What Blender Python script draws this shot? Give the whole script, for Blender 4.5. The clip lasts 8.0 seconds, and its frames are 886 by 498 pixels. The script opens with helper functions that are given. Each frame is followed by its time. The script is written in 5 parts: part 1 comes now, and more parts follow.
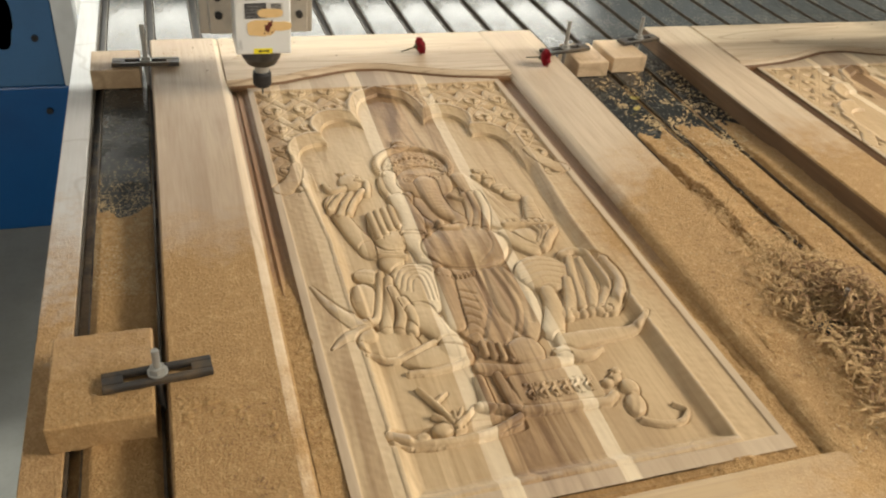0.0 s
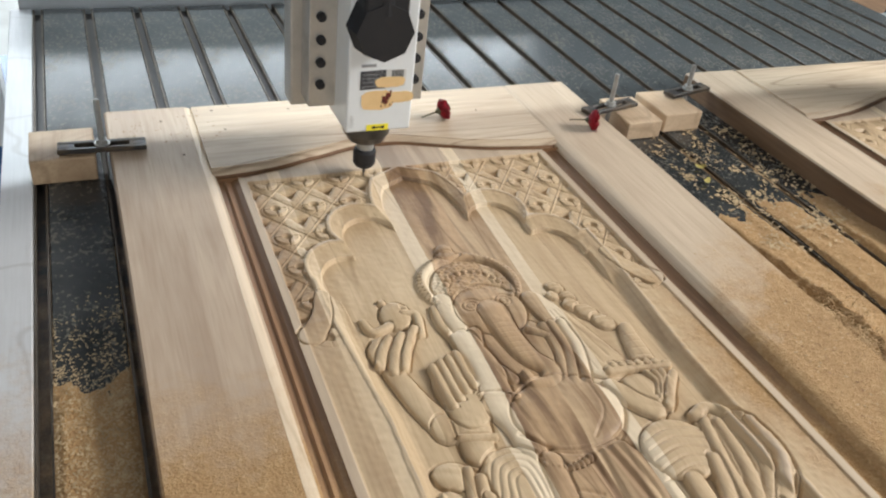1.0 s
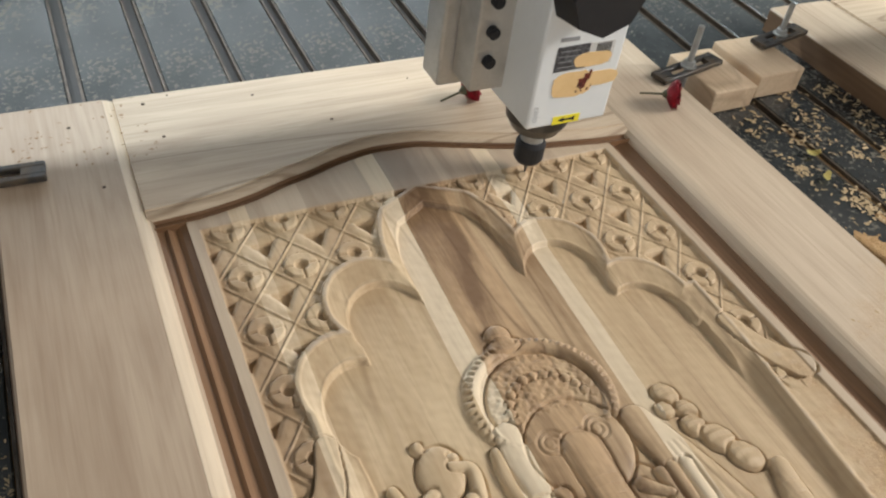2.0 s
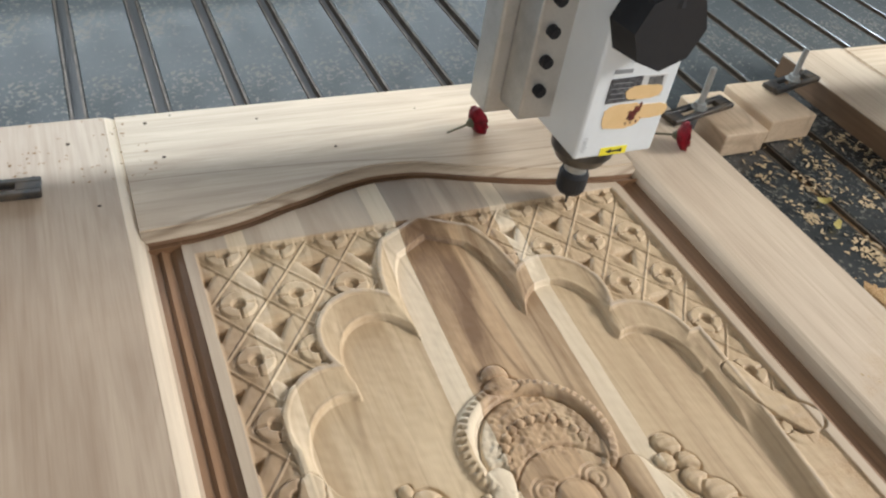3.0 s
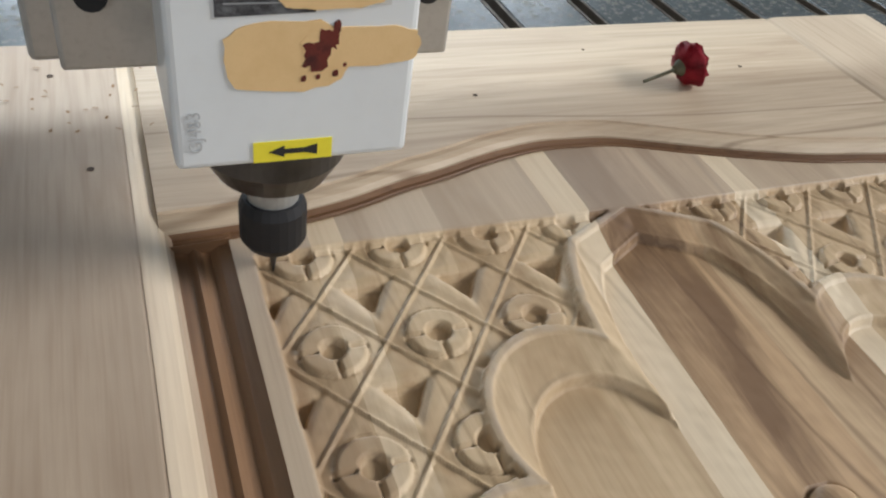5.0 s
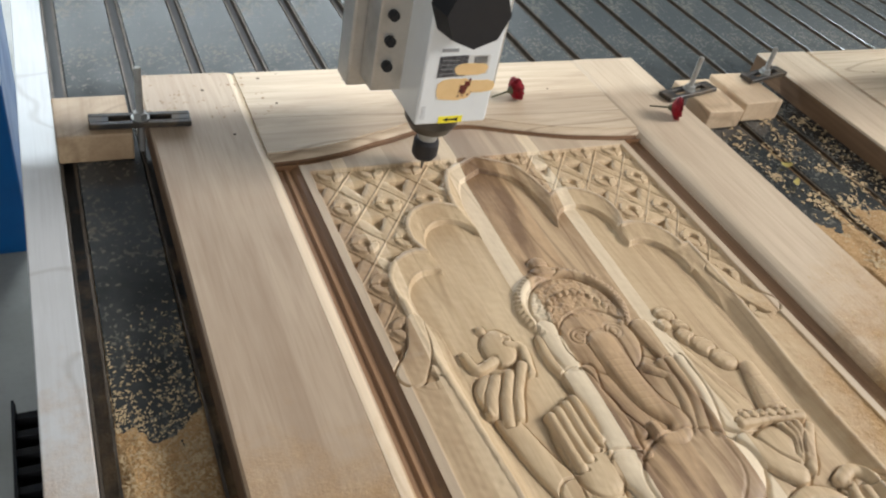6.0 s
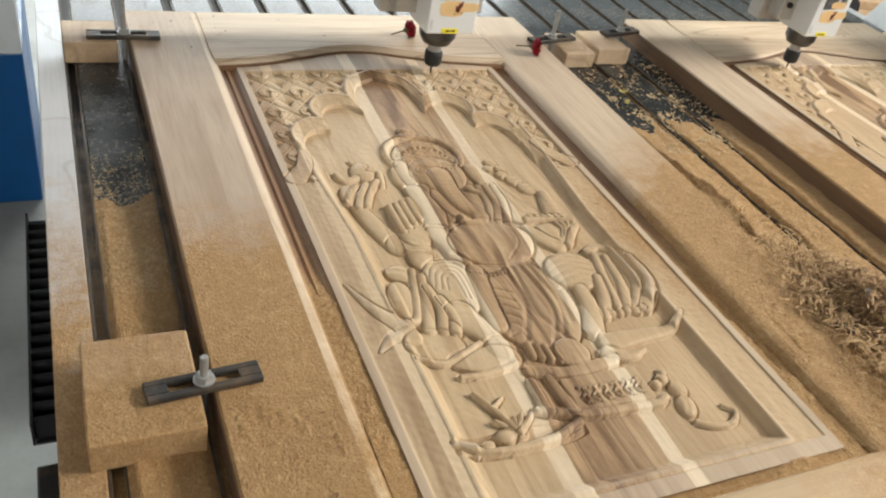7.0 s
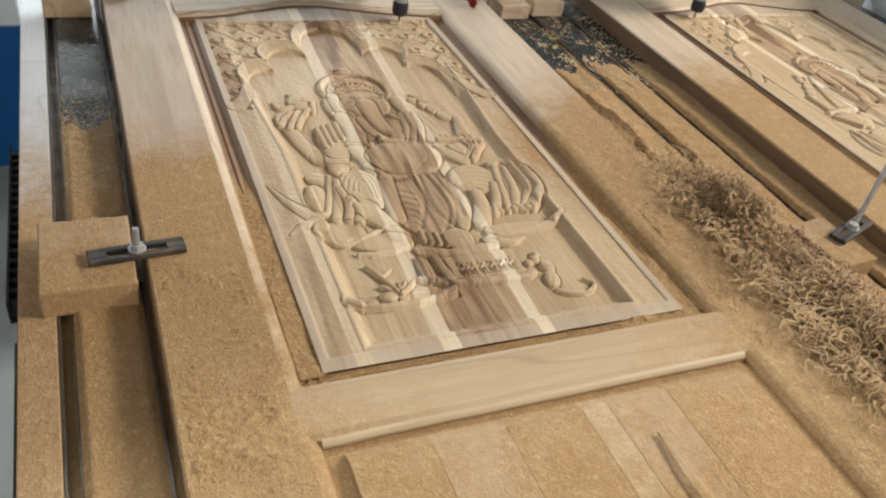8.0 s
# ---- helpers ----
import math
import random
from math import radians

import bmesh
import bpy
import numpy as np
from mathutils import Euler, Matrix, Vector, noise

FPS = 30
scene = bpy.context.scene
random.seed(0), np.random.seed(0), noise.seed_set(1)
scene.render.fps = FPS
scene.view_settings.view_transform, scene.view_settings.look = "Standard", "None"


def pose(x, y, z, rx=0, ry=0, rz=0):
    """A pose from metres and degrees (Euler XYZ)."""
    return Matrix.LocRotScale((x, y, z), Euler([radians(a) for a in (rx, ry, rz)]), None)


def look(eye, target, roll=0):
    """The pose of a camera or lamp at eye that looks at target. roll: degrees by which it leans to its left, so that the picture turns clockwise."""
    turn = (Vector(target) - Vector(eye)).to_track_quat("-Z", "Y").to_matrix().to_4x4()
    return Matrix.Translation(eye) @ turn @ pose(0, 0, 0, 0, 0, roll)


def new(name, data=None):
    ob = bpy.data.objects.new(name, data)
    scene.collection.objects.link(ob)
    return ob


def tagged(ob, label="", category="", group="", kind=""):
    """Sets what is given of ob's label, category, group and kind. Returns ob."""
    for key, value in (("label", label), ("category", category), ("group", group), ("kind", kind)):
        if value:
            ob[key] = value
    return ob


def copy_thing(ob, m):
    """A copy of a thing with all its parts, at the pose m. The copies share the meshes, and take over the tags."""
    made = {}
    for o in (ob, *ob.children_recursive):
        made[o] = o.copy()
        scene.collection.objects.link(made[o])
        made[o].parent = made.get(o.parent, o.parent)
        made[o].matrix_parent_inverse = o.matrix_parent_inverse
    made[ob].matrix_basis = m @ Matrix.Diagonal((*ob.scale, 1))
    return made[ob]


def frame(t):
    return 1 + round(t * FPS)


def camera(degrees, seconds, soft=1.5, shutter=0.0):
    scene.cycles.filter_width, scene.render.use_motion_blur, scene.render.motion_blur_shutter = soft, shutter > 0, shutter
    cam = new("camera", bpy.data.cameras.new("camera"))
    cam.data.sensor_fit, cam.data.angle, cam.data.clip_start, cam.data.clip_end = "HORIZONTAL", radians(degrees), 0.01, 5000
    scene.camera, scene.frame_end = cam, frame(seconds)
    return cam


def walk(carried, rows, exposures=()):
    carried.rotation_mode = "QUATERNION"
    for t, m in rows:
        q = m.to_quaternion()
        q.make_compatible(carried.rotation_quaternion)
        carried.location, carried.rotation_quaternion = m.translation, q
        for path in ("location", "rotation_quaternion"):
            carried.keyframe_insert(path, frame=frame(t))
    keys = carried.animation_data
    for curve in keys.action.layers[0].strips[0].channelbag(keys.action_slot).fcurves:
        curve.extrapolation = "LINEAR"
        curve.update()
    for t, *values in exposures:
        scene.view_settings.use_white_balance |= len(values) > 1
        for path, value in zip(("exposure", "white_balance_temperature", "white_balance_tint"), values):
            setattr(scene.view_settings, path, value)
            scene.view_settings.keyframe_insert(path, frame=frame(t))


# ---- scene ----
cam = camera(57.0, 8.0, soft=2.2)
PATH = [
    (0, (-0.095, -1.423, 1.555), (0.483, 0.097, 0.39), 6.4),
    (0.5, (-0.085, -1.339, 1.535), (0.543, 0.137, 0.34), 7.3),
    (1, (-0.142, -1.036, 1.502), (0.585, 0.437, 0.362), 7.5),
    (1.5, (-0.047, -0.69, 1.441), (0.683, 0.607, 0.104), 7.6),
    (1.7, (-0.049, -0.647, 1.436), (0.683, 0.625, 0.077), 7.9),
    (3, (-0.039, -0.623, 1.424), (0.71, 0.699, 0.124), 10.2),
    (3.5, (-0.014, -0.437, 1.248), (0.665, 0.993, 0.026), 8.2),
    (4, (0.017, -0.31, 1.128), (0.773, 1.173, 0.019), 7.2),
    (4.2, (0.002, -0.312, 1.129), (0.757, 1.157, 0.002), 7.6),
    (5.3, (-0.036, -0.436, 1.241), (0.631, 0.93, -0.06), 9.8),
    (5.5, (-0.069, -0.53, 1.322), (0.598, 0.814, 0.0), 10.1),
    (6, (-0.233, -0.824, 1.48), (0.572, 0.508, 0.223), 13.0),
    (6.3, (-0.265, -0.942, 1.518), (0.635, 0.360, 0.295), 14.9),
    (6.5, (-0.227, -1.111, 1.513), (0.643, 0.233, 0.314), 14.3),
    (7, (-0.241, -1.325, 1.528), (0.556, 0.086, 0.355), 12.2),
    (7.5, (-0.198, -1.526, 1.577), (0.626, -0.077, 0.471), 12.2),
    (8, (-0.174, -1.585, 1.56), (0.57, -0.169, 0.361), 10.2),
]
# the phone's white balance drifts: warmer over the dusty end, cooler close to the spindle
BALANCE = [(0.0, -0.10, 7850, 10), (0.5, -0.08, 7100, 10), (1.0, 0.0, 6350, 10), (1.5, -0.2, 6600, 10), (3.0, 0.06, 6150, 10), (3.5, 0.0, 6250, 10), (4.0, -0.38, 6450, 10),
           (5.5, -0.24, 5980, 10), (6.0, 0.0, 6350, 10), (6.5, 0.05, 6900, 10), (7.0, 0.04, 6800, 10), (7.5, -0.04, 6650, 10), (8.0, -0.04, 6650, 10)]
walk(cam, [(t, look(eye, target, roll)) for t, eye, target, roll in PATH], BALANCE)

# ---- world and light ----
world = bpy.data.worlds.new("sky")
scene.world = world
world.use_nodes = True
_wn = world.node_tree.nodes
_sky = _wn.new("ShaderNodeTexSky")
_sky.sky_type, _sky.sun_disc = "NISHITA", False
_sky.sun_elevation, _sky.sun_rotation = radians(52), radians(-15)
world.node_tree.links.new(_sky.outputs[0], _wn["Background"].inputs[0])
_wn["Background"].inputs[1].default_value = 0.06


def area_lamp(name, eye, target, sx, sy, watts, colour):
    data = bpy.data.lights.new(name, "AREA")
    data.shape, data.size, data.size_y = "RECTANGLE", sx, sy
    data.energy, data.color = watts, colour
    ob = new(name, data)
    ob.matrix_world = look(eye, target)
    return ob


# unseen roof light behind the gantry, added lamp from the right, the open back
area_lamp("roof_light", (-0.9, 2.45, 4.1), (-0.9, 2.4, 0.0), 2.6, 0.24, 235, (0.86, 0.95, 1.0))
# stands for no opening; unseen, placed to light the carving from the right
area_lamp("right_key_lamp", (5.2, -1.6, 3.9), (0.2, -0.5, 0.9), 2.6, 1.2, 430, (1.0, 0.965, 0.92))
area_lamp("front_opening_light", (-2.0, -5.4, 2.6), (-0.1, -0.3, 0.9), 3.6, 2.6, 98, (1.0, 0.98, 0.95))
area_lamp("back_opening_light", (0.5, 6.3, 1.9), (0.4, 0.0, 0.9), 7.0, 2.6, 520, (0.88, 0.95, 1.0))


# ---- mesh helpers ----
def mesh_of(name, bm, smooth=False):
    me = bpy.data.meshes.new(name)
    bm.normal_update()
    bm.to_mesh(me)
    bm.free()
    if smooth:
        me.polygons.foreach_set("use_smooth", [True] * len(me.polygons))
    return me


def part(name, bm, material, parent=None, label="", smooth=False):
    """Links a bmesh as one mesh object, under a thing where a parent is given."""
    ob = new(name, mesh_of(name, bm, smooth))
    if material:
        ob.data.materials.append(material)
    if parent:
        ob.parent = parent
    if label:
        ob["label"] = label
    return ob


def thing(name, label, category, group="", kind="", at=(0, 0, 0)):
    ob = new(name)
    ob.location = at
    return tagged(ob, label, category, group, kind)


def box(bm, x0, x1, y0, y1, z0, z1, bevel=0.0, segments=2, m=None):
    res = bmesh.ops.create_cube(bm, size=1.0)
    t = Matrix.Translation(((x0 + x1) / 2, (y0 + y1) / 2, (z0 + z1) / 2)) @ Matrix.Diagonal((x1 - x0, y1 - y0, z1 - z0, 1))
    bmesh.ops.transform(bm, matrix=t, verts=res["verts"])
    vs = res["verts"]
    if bevel:
        edges = list({e for v in vs for e in v.link_edges})
        out = bmesh.ops.bevel(bm, geom=edges, offset=bevel, segments=segments, profile=0.5, affect="EDGES")
        vs = list({v for f in out["faces"] for v in f.verts} | {v for v in vs if v.is_valid})
    if m is not None:
        bmesh.ops.transform(bm, matrix=m, verts=vs)
    return bm


def cyl(bm, p0, p1, r0, r1=None, n=20, caps=True):
    p0, p1 = Vector(p0), Vector(p1)
    r1 = r0 if r1 is None else r1
    res = bmesh.ops.create_cone(bm, cap_ends=caps, cap_tris=False, segments=n, radius1=r0, radius2=r1, depth=(p1 - p0).length)
    q = (p1 - p0).to_track_quat("Z", "Y").to_matrix().to_4x4()
    bmesh.ops.transform(bm, matrix=Matrix.Translation((p0 + p1) / 2) @ q, verts=res["verts"])
    return bm


def extrude_profile(bm, profile, y0, y1, steps=1, wobble=0.0):
    """A closed (x, z) outline drawn out along y."""
    rings = []
    for i in range(steps + 1):
        y = y0 + (y1 - y0) * i / steps
        d = wobble * noise.noise((0.0, y * 3.0, 1.7))
        rings.append([bm.verts.new((x + d, y, z)) for x, z in profile])
    k = len(profile)
    for a, b in zip(rings, rings[1:]):
        for j in range(k):
            bm.faces.new((a[j], a[(j + 1) % k], b[(j + 1) % k], b[j]))
    bm.faces.new(rings[0][::-1])
    bm.faces.new(rings[-1])
    bmesh.ops.recalc_face_normals(bm, faces=bm.faces)
    return bm


def grid_mesh(name, xs, ys, zs, smooth=True):
    """A height field: zs[j, i] over ys[j] and xs[i], or xs[j, i]."""
    xs, ys = np.asarray(xs), np.asarray(ys)
    nx, ny = xs.shape[-1], len(ys)
    X, Y = np.broadcast_to(xs, (ny, nx)), np.broadcast_to(ys[:, None], (ny, nx))
    co = np.stack([X, Y, zs], -1).reshape(-1, 3).astype(np.float32)
    i = np.arange(nx - 1)[None, :] + nx * np.arange(ny - 1)[:, None]
    quads = np.stack([i, i + 1, i + nx + 1, i + nx], -1).reshape(-1, 4).astype(np.int32)
    me = bpy.data.meshes.new(name)
    me.vertices.add(len(co))
    me.vertices.foreach_set("co", co.ravel())
    me.loops.add(quads.size)
    me.loops.foreach_set("vertex_index", quads.ravel())
    me.polygons.add(len(quads))
    me.polygons.foreach_set("loop_start", np.arange(0, quads.size, 4, dtype=np.int32))
    me.polygons.foreach_set("use_smooth", np.full(len(quads), smooth))
    me.update(calc_edges=True)
    return me


def value_noise(X, Y, scale, seed):
    """Smooth random field in 0..1 over metres."""
    rng = np.random.RandomState(seed)
    table = rng.rand(64, 64)
    u, v = X / scale + 200.3, Y / scale + 200.7
    iu, iv = np.floor(u).astype(int), np.floor(v).astype(int)
    fu, fv = u - iu, v - iv
    fu, fv = fu * fu * (3 - 2 * fu), fv * fv * (3 - 2 * fv)
    g = lambda a, b: table[a % 64, b % 64]
    return (g(iu, iv) * (1 - fu) + g(iu + 1, iv) * fu) * (1 - fv) + (g(iu, iv + 1) * (1 - fu) + g(iu + 1, iv + 1) * fu) * fv


# ---- materials ----
class Nodes:
    """A small writer of node trees."""

    def __init__(self, name):
        self.mat = bpy.data.materials.new(name)
        self.mat.use_nodes = True
        self.tree = self.mat.node_tree
        self.bsdf = self.tree.nodes["Principled BSDF"]

    def add(self, kind, ins=None, **props):
        n = self.tree.nodes.new("ShaderNode" + kind)
        for k, v in props.items():
            if k == "operation":
                n.operation = v
            elif k == "blend":
                n.data_type, n.blend_type = "RGBA", v
            elif k == "dims":
                n.noise_dimensions = v
            elif k == "feature":
                n.feature = v
        for key, v in (ins or {}).items():
            self.put(n.inputs[key], v)
        return n

    def put(self, socket, v):
        if isinstance(v, bpy.types.NodeSocket):
            self.tree.links.new(v, socket)
        else:
            socket.default_value = v

    def math(self, op, a, b=0.0, clamp=False):
        n = self.add("Math", {0: a, 1: b}, operation=op)
        n.use_clamp = clamp
        return n.outputs[0]

    def mix(self, f, a, b, blend="MIX"):
        n = self.add("Mix", {}, blend=blend)
        self.put(n.inputs["Factor"], f)
        self.put(n.inputs[6], a)
        self.put(n.inputs[7], b)
        return n.outputs[2]

    def ramp(self, f, lo, hi, a=0.0, b=1.0):
        n = self.add("MapRange", {0: f, 1: lo, 2: hi, 3: a, 4: b})
        return n.outputs[0]

    def place(self, scale=(1, 1, 1)):
        c = self.add("TexCoord")
        m = self.add("Mapping", {0: c.outputs["Object"], 3: scale})
        return m.outputs[0]

    def noise(self, vec, scale, detail=3.0, rough=0.55):
        return self.add("TexNoise", {"Vector": vec, "Scale": scale, "Detail": detail, "Roughness": rough}).outputs["Fac"]

    def bump(self, height, strength, distance, below=None):
        n = self.add("Bump", {"Height": height, "Strength": strength, "Distance": distance})
        if below is not None:
            self.put(n.inputs["Normal"], below)
        return n.outputs[0]

    def finish(self, colour, rough, normal=None, metal=0.0):
        self.put(self.bsdf.inputs["Base Color"], colour)
        self.put(self.bsdf.inputs["Roughness"], rough)
        self.put(self.bsdf.inputs["Metallic"], metal)
        if normal is not None:
            self.put(self.bsdf.inputs["Normal"], normal)
        return self.mat


def rgb(r, g, b):
    return (r, g, b, 1.0)


DUST_A, DUST_B, DUST_C = rgb(0.475, 0.294, 0.130), rgb(0.315, 0.178, 0.070), rgb(0.59, 0.41, 0.21)


def dust_layer(n):
    """Colour and height of settled sawdust: fine grains with darker and paler chips."""
    p = n.place()
    grain = n.noise(p, 420.0, 3.0, 0.7)
    chips = n.noise(n.place((1.0, 0.6, 1.0)), 300.0, 2.0, 0.6)
    soft = n.noise(p, 9.0, 3.0)
    c = n.mix(n.ramp(grain, 0.35, 0.7), DUST_B, DUST_A)
    c = n.mix(n.ramp(chips, 0.56, 0.76, 0.0, 0.8), c, DUST_C)
    c = n.mix(n.ramp(chips, 0.40, 0.30), c, DUST_B)
    clump = n.noise(p, 85.0, 3.0, 0.6)
    patch = n.noise(p, 3.5, 3.0)
    c = n.mix(n.ramp(soft, 0.35, 0.7, 0.0, 0.35), c, DUST_A)
    c = n.mix(n.ramp(clump, 0.46, 0.28, 0.0, 0.45), c, DUST_B)
    c = n.mix(n.ramp(clump, 0.54, 0.72, 0.0, 0.45), c, DUST_C)
    c = n.mix(n.ramp(patch, 0.40, 0.70, 0.0, 0.30), c, n.mix(1.0, c, rgb(1.12, 1.15, 1.25), "MULTIPLY"))
    h = n.math("ADD", grain, n.math("MULTIPLY", chips, 0.8))
    return c, n.math("ADD", h, n.math("MULTIPLY", clump, 1.3))


def wood(name, pale, dark, along=(9.0, 0.7, 9.0), rough=0.55, dust=None, streak=0.5, fine=260.0, cross=False, vein=0.3, band_lo=0.38, band_hi=0.70, uncut=None):
    """Sawn teak with the grain along y. dust: (y where it thins out, width, side x or None)."""
    n = Nodes(name)
    info = n.add("ObjectInfo").outputs["Random"]
    p = n.place(along)
    shift = n.add("VectorMath", {0: p, 1: n.add("CombineXYZ", {0: n.math("MULTIPLY", info, 37.0), 1: n.math("MULTIPLY", info, 11.0)}).outputs[0]}, operation="ADD").outputs[0]
    warp = n.noise(shift, 1.6, 2.0)
    rings = n.noise(n.add("VectorMath", {0: shift, 1: n.add("CombineXYZ", {0: n.math("MULTIPLY", warp, 1.3)}).outputs[0]}, operation="ADD").outputs[0], 3.4, 6.0, 0.62)
    fibre = n.noise(n.place((0.035, 1.0, 1.0) if cross else (1.0, 0.035, 1.0)), fine, 2.0, 0.6)
    blotch = n.noise(n.place((3.0, 1.0, 3.0)), 1.9, 2.0)
    c = n.mix(n.ramp(rings, band_lo, band_hi, 0.0, streak), pale, dark)
    c = n.mix(n.ramp(fibre, 0.45, 0.72, 0.0, 0.35), c, dark)
    c = n.mix(n.ramp(blotch, 0.35, 0.75, 0.0, 0.22), c, n.mix(1.0, c, rgb(0.86, 0.78, 0.74), "MULTIPLY"))
    line = n.math("ABSOLUTE", n.math("SUBTRACT", n.noise(shift, 1.15, 1.5, 0.4), 0.52))
    c = n.mix(n.ramp(line, 0.010, 0.002, 0.0, vein), c, n.mix(1.0, dark, rgb(0.62, 0.56, 0.50), "MULTIPLY"))
    if uncut is not None:
        high = n.add("SeparateXYZ", {0: n.add("TexCoord").outputs["Object"]}).outputs["Z"]
        aged = n.mix(n.ramp(rings, 0.35, 0.75), rgb(0.50, 0.405, 0.31), rgb(0.37, 0.285, 0.21))
        c = n.mix(n.ramp(high, uncut - 0.0007, uncut, 0.0, 0.62), c, aged)
    nrm = n.bump(n.math("ADD", fibre, n.math("MULTIPLY", rings, 0.4)), 0.25, 0.0006)
    r = n.ramp(fibre, 0.3, 0.8, rough, rough + 0.12)
    if dust:
        edge, width, side = dust
        sep = n.add("SeparateXYZ", {0: n.add("TexCoord").outputs["Object"]})
        loose = n.noise(n.place(), 26.0, 5.0, 0.65)
        band = side is not None and len(side) > 2
        f = n.math("SUBTRACT", edge, n.math("ABSOLUTE", n.math("SUBTRACT", sep.outputs["Y"], side[2])) if band else sep.outputs["Y"])
        if side is not None:
            f = n.math("SUBTRACT", f, n.math("MULTIPLY", n.math("ABSOLUTE", n.math("SUBTRACT", sep.outputs["X"], side[0])), side[1]))
        f = n.math("DIVIDE", f, width)
        f = n.math("ADD", f, n.math("MULTIPLY", n.math("SUBTRACT", loose, 0.5), 1.5))
        f = n.ramp(f, 0.0, 0.9)
        dc, dh = dust_layer(n)
        film = n.math("MULTIPLY", f, 0.96)
        c = n.mix(film, c, dc)
        r = n.math("MAXIMUM", r, n.math("MULTIPLY", f, 0.95))
        nrm = n.bump(dh, n.math("MULTIPLY", f, 0.8), 0.0024, nrm)
    return n.finish(c, r, nrm)


def paint(name, colour, rough=0.4, metal=0.0, spots=0.12, scale=14.0, tone=None, relief=0.05):
    n = Nodes(name)
    a, b = n.noise(n.place(), scale, 4.0), n.noise(n.place(), scale * 14, 2.0)
    dark = tone or rgb(colour[0] * 0.6, colour[1] * 0.58, colour[2] * 0.55)
    c = n.mix(n.ramp(a, 0.45, 0.75, 0.0, spots * 2.5), colour, dark)
    c = n.mix(n.ramp(b, 0.5, 0.8, 0.0, spots), c, dark)
    return n.finish(c, n.ramp(a, 0.3, 0.7, rough * 0.85, min(1.0, rough * 1.25)), n.bump(b, relief, 0.0008), metal)


FRAME_PALE, FRAME_DARK = rgb(0.60, 0.485, 0.35), rgb(0.345, 0.24, 0.155)
m_stile = wood("teak_frame", rgb(0.50, 0.388, 0.275), rgb(0.31, 0.212, 0.138), dust=(-0.40, 0.16, None), vein=0.0, streak=0.65)
m_stile_right = wood("teak_frame_dusty", FRAME_PALE, FRAME_DARK, dust=(-0.28, 0.17, (0.66, 0.9)), vein=0.15)
m_rail = wood("teak_rail", rgb(0.60, 0.485, 0.345), rgb(0.36, 0.255, 0.165), along=(1.1, 11.0, 9.0), streak=0.75, cross=True, vein=0.55)
m_rail_low = wood("teak_lower_rail", rgb(0.48, 0.350, 0.198), FRAME_DARK, along=(0.8, 10.0, 9.0), dust=(-1.27, 0.45, (0.26, -2.0)), cross=True)
m_low_panel = wood("teak_lower_panel", rgb(0.43, 0.310, 0.18), FRAME_DARK, dust=(-0.84, 0.34, None))
m_low_cream = wood("lower_cream", rgb(0.60, 0.48, 0.32), rgb(0.42, 0.31, 0.18), dust=(-0.90, 0.40, None))
m_low_brown = wood("lower_brown", rgb(0.48, 0.345, 0.215), rgb(0.28, 0.175, 0.10), dust=(-0.90, 0.40, None))
m_groove = wood("dark_groove", rgb(0.27, 0.150, 0.072), rgb(0.115, 0.058, 0.028), dust=(-0.48, 0.24, None))
# dark brown paints the shade below the top rail's rounded edge
m_cove = wood("shaded_cove", rgb(0.21, 0.108, 0.047), rgb(0.085, 0.040, 0.018), along=(1.1, 11.0, 9.0), cross=True)
m_pale = wood("stave_pale", rgb(0.64, 0.49, 0.305), rgb(0.38, 0.255, 0.135), streak=0.8, uncut=0.8922)
m_cream = wood("stave_cream", rgb(0.75, 0.625, 0.445), rgb(0.54, 0.41, 0.255), streak=0.6)
m_brown = wood("stave_brown", rgb(0.50, 0.335, 0.185), rgb(0.195, 0.112, 0.054), streak=1.0, along=(12.0, 0.9, 9.0), vein=0.45, band_lo=0.43, band_hi=0.60, uncut=0.8922)
m_blond = wood("stave_blond", rgb(0.70, 0.560, 0.375), rgb(0.50, 0.36, 0.21), streak=0.6)
m_umber = wood("stave_umber", rgb(0.52, 0.37, 0.215), rgb(0.25, 0.15, 0.075), streak=0.9, along=(11.0, 0.8, 9.0), vein=0.5, band_lo=0.43, band_hi=0.62, uncut=0.8922)
m_tan = wood("stave_tan", rgb(0.57, 0.43, 0.265), rgb(0.31, 0.20, 0.108), streak=0.8, band_lo=0.42, band_hi=0.64, uncut=0.8922)
m_dusted = wood("stave_dusty", rgb(0.57, 0.42, 0.25), rgb(0.33, 0.215, 0.115), dust=(0.24, 0.22, (0.497, 3.6, -0.56)), uncut=0.8922)
# paler than the stile to paint the highlight along its rounded inner edge
m_bead = wood("bead_highlight", rgb(0.70, 0.575, 0.415), rgb(0.50, 0.38, 0.25), streak=0.5, dust=(-0.50, 0.55, None))
m_rail_bead_lit = wood("rail_bead_lit", rgb(0.60, 0.46, 0.29), rgb(0.42, 0.30, 0.17), along=(1.1, 11.0, 9.0), cross=True, streak=0.5)
m_block = wood("block_wood", rgb(0.50, 0.34, 0.19), rgb(0.36, 0.22, 0.11), along=(5, 5, 5), dust=(0.16, 0.2, None))
m_block_clean = wood("block_clean", rgb(0.66, 0.50, 0.33), rgb(0.42, 0.28, 0.17), along=(5, 5, 5))


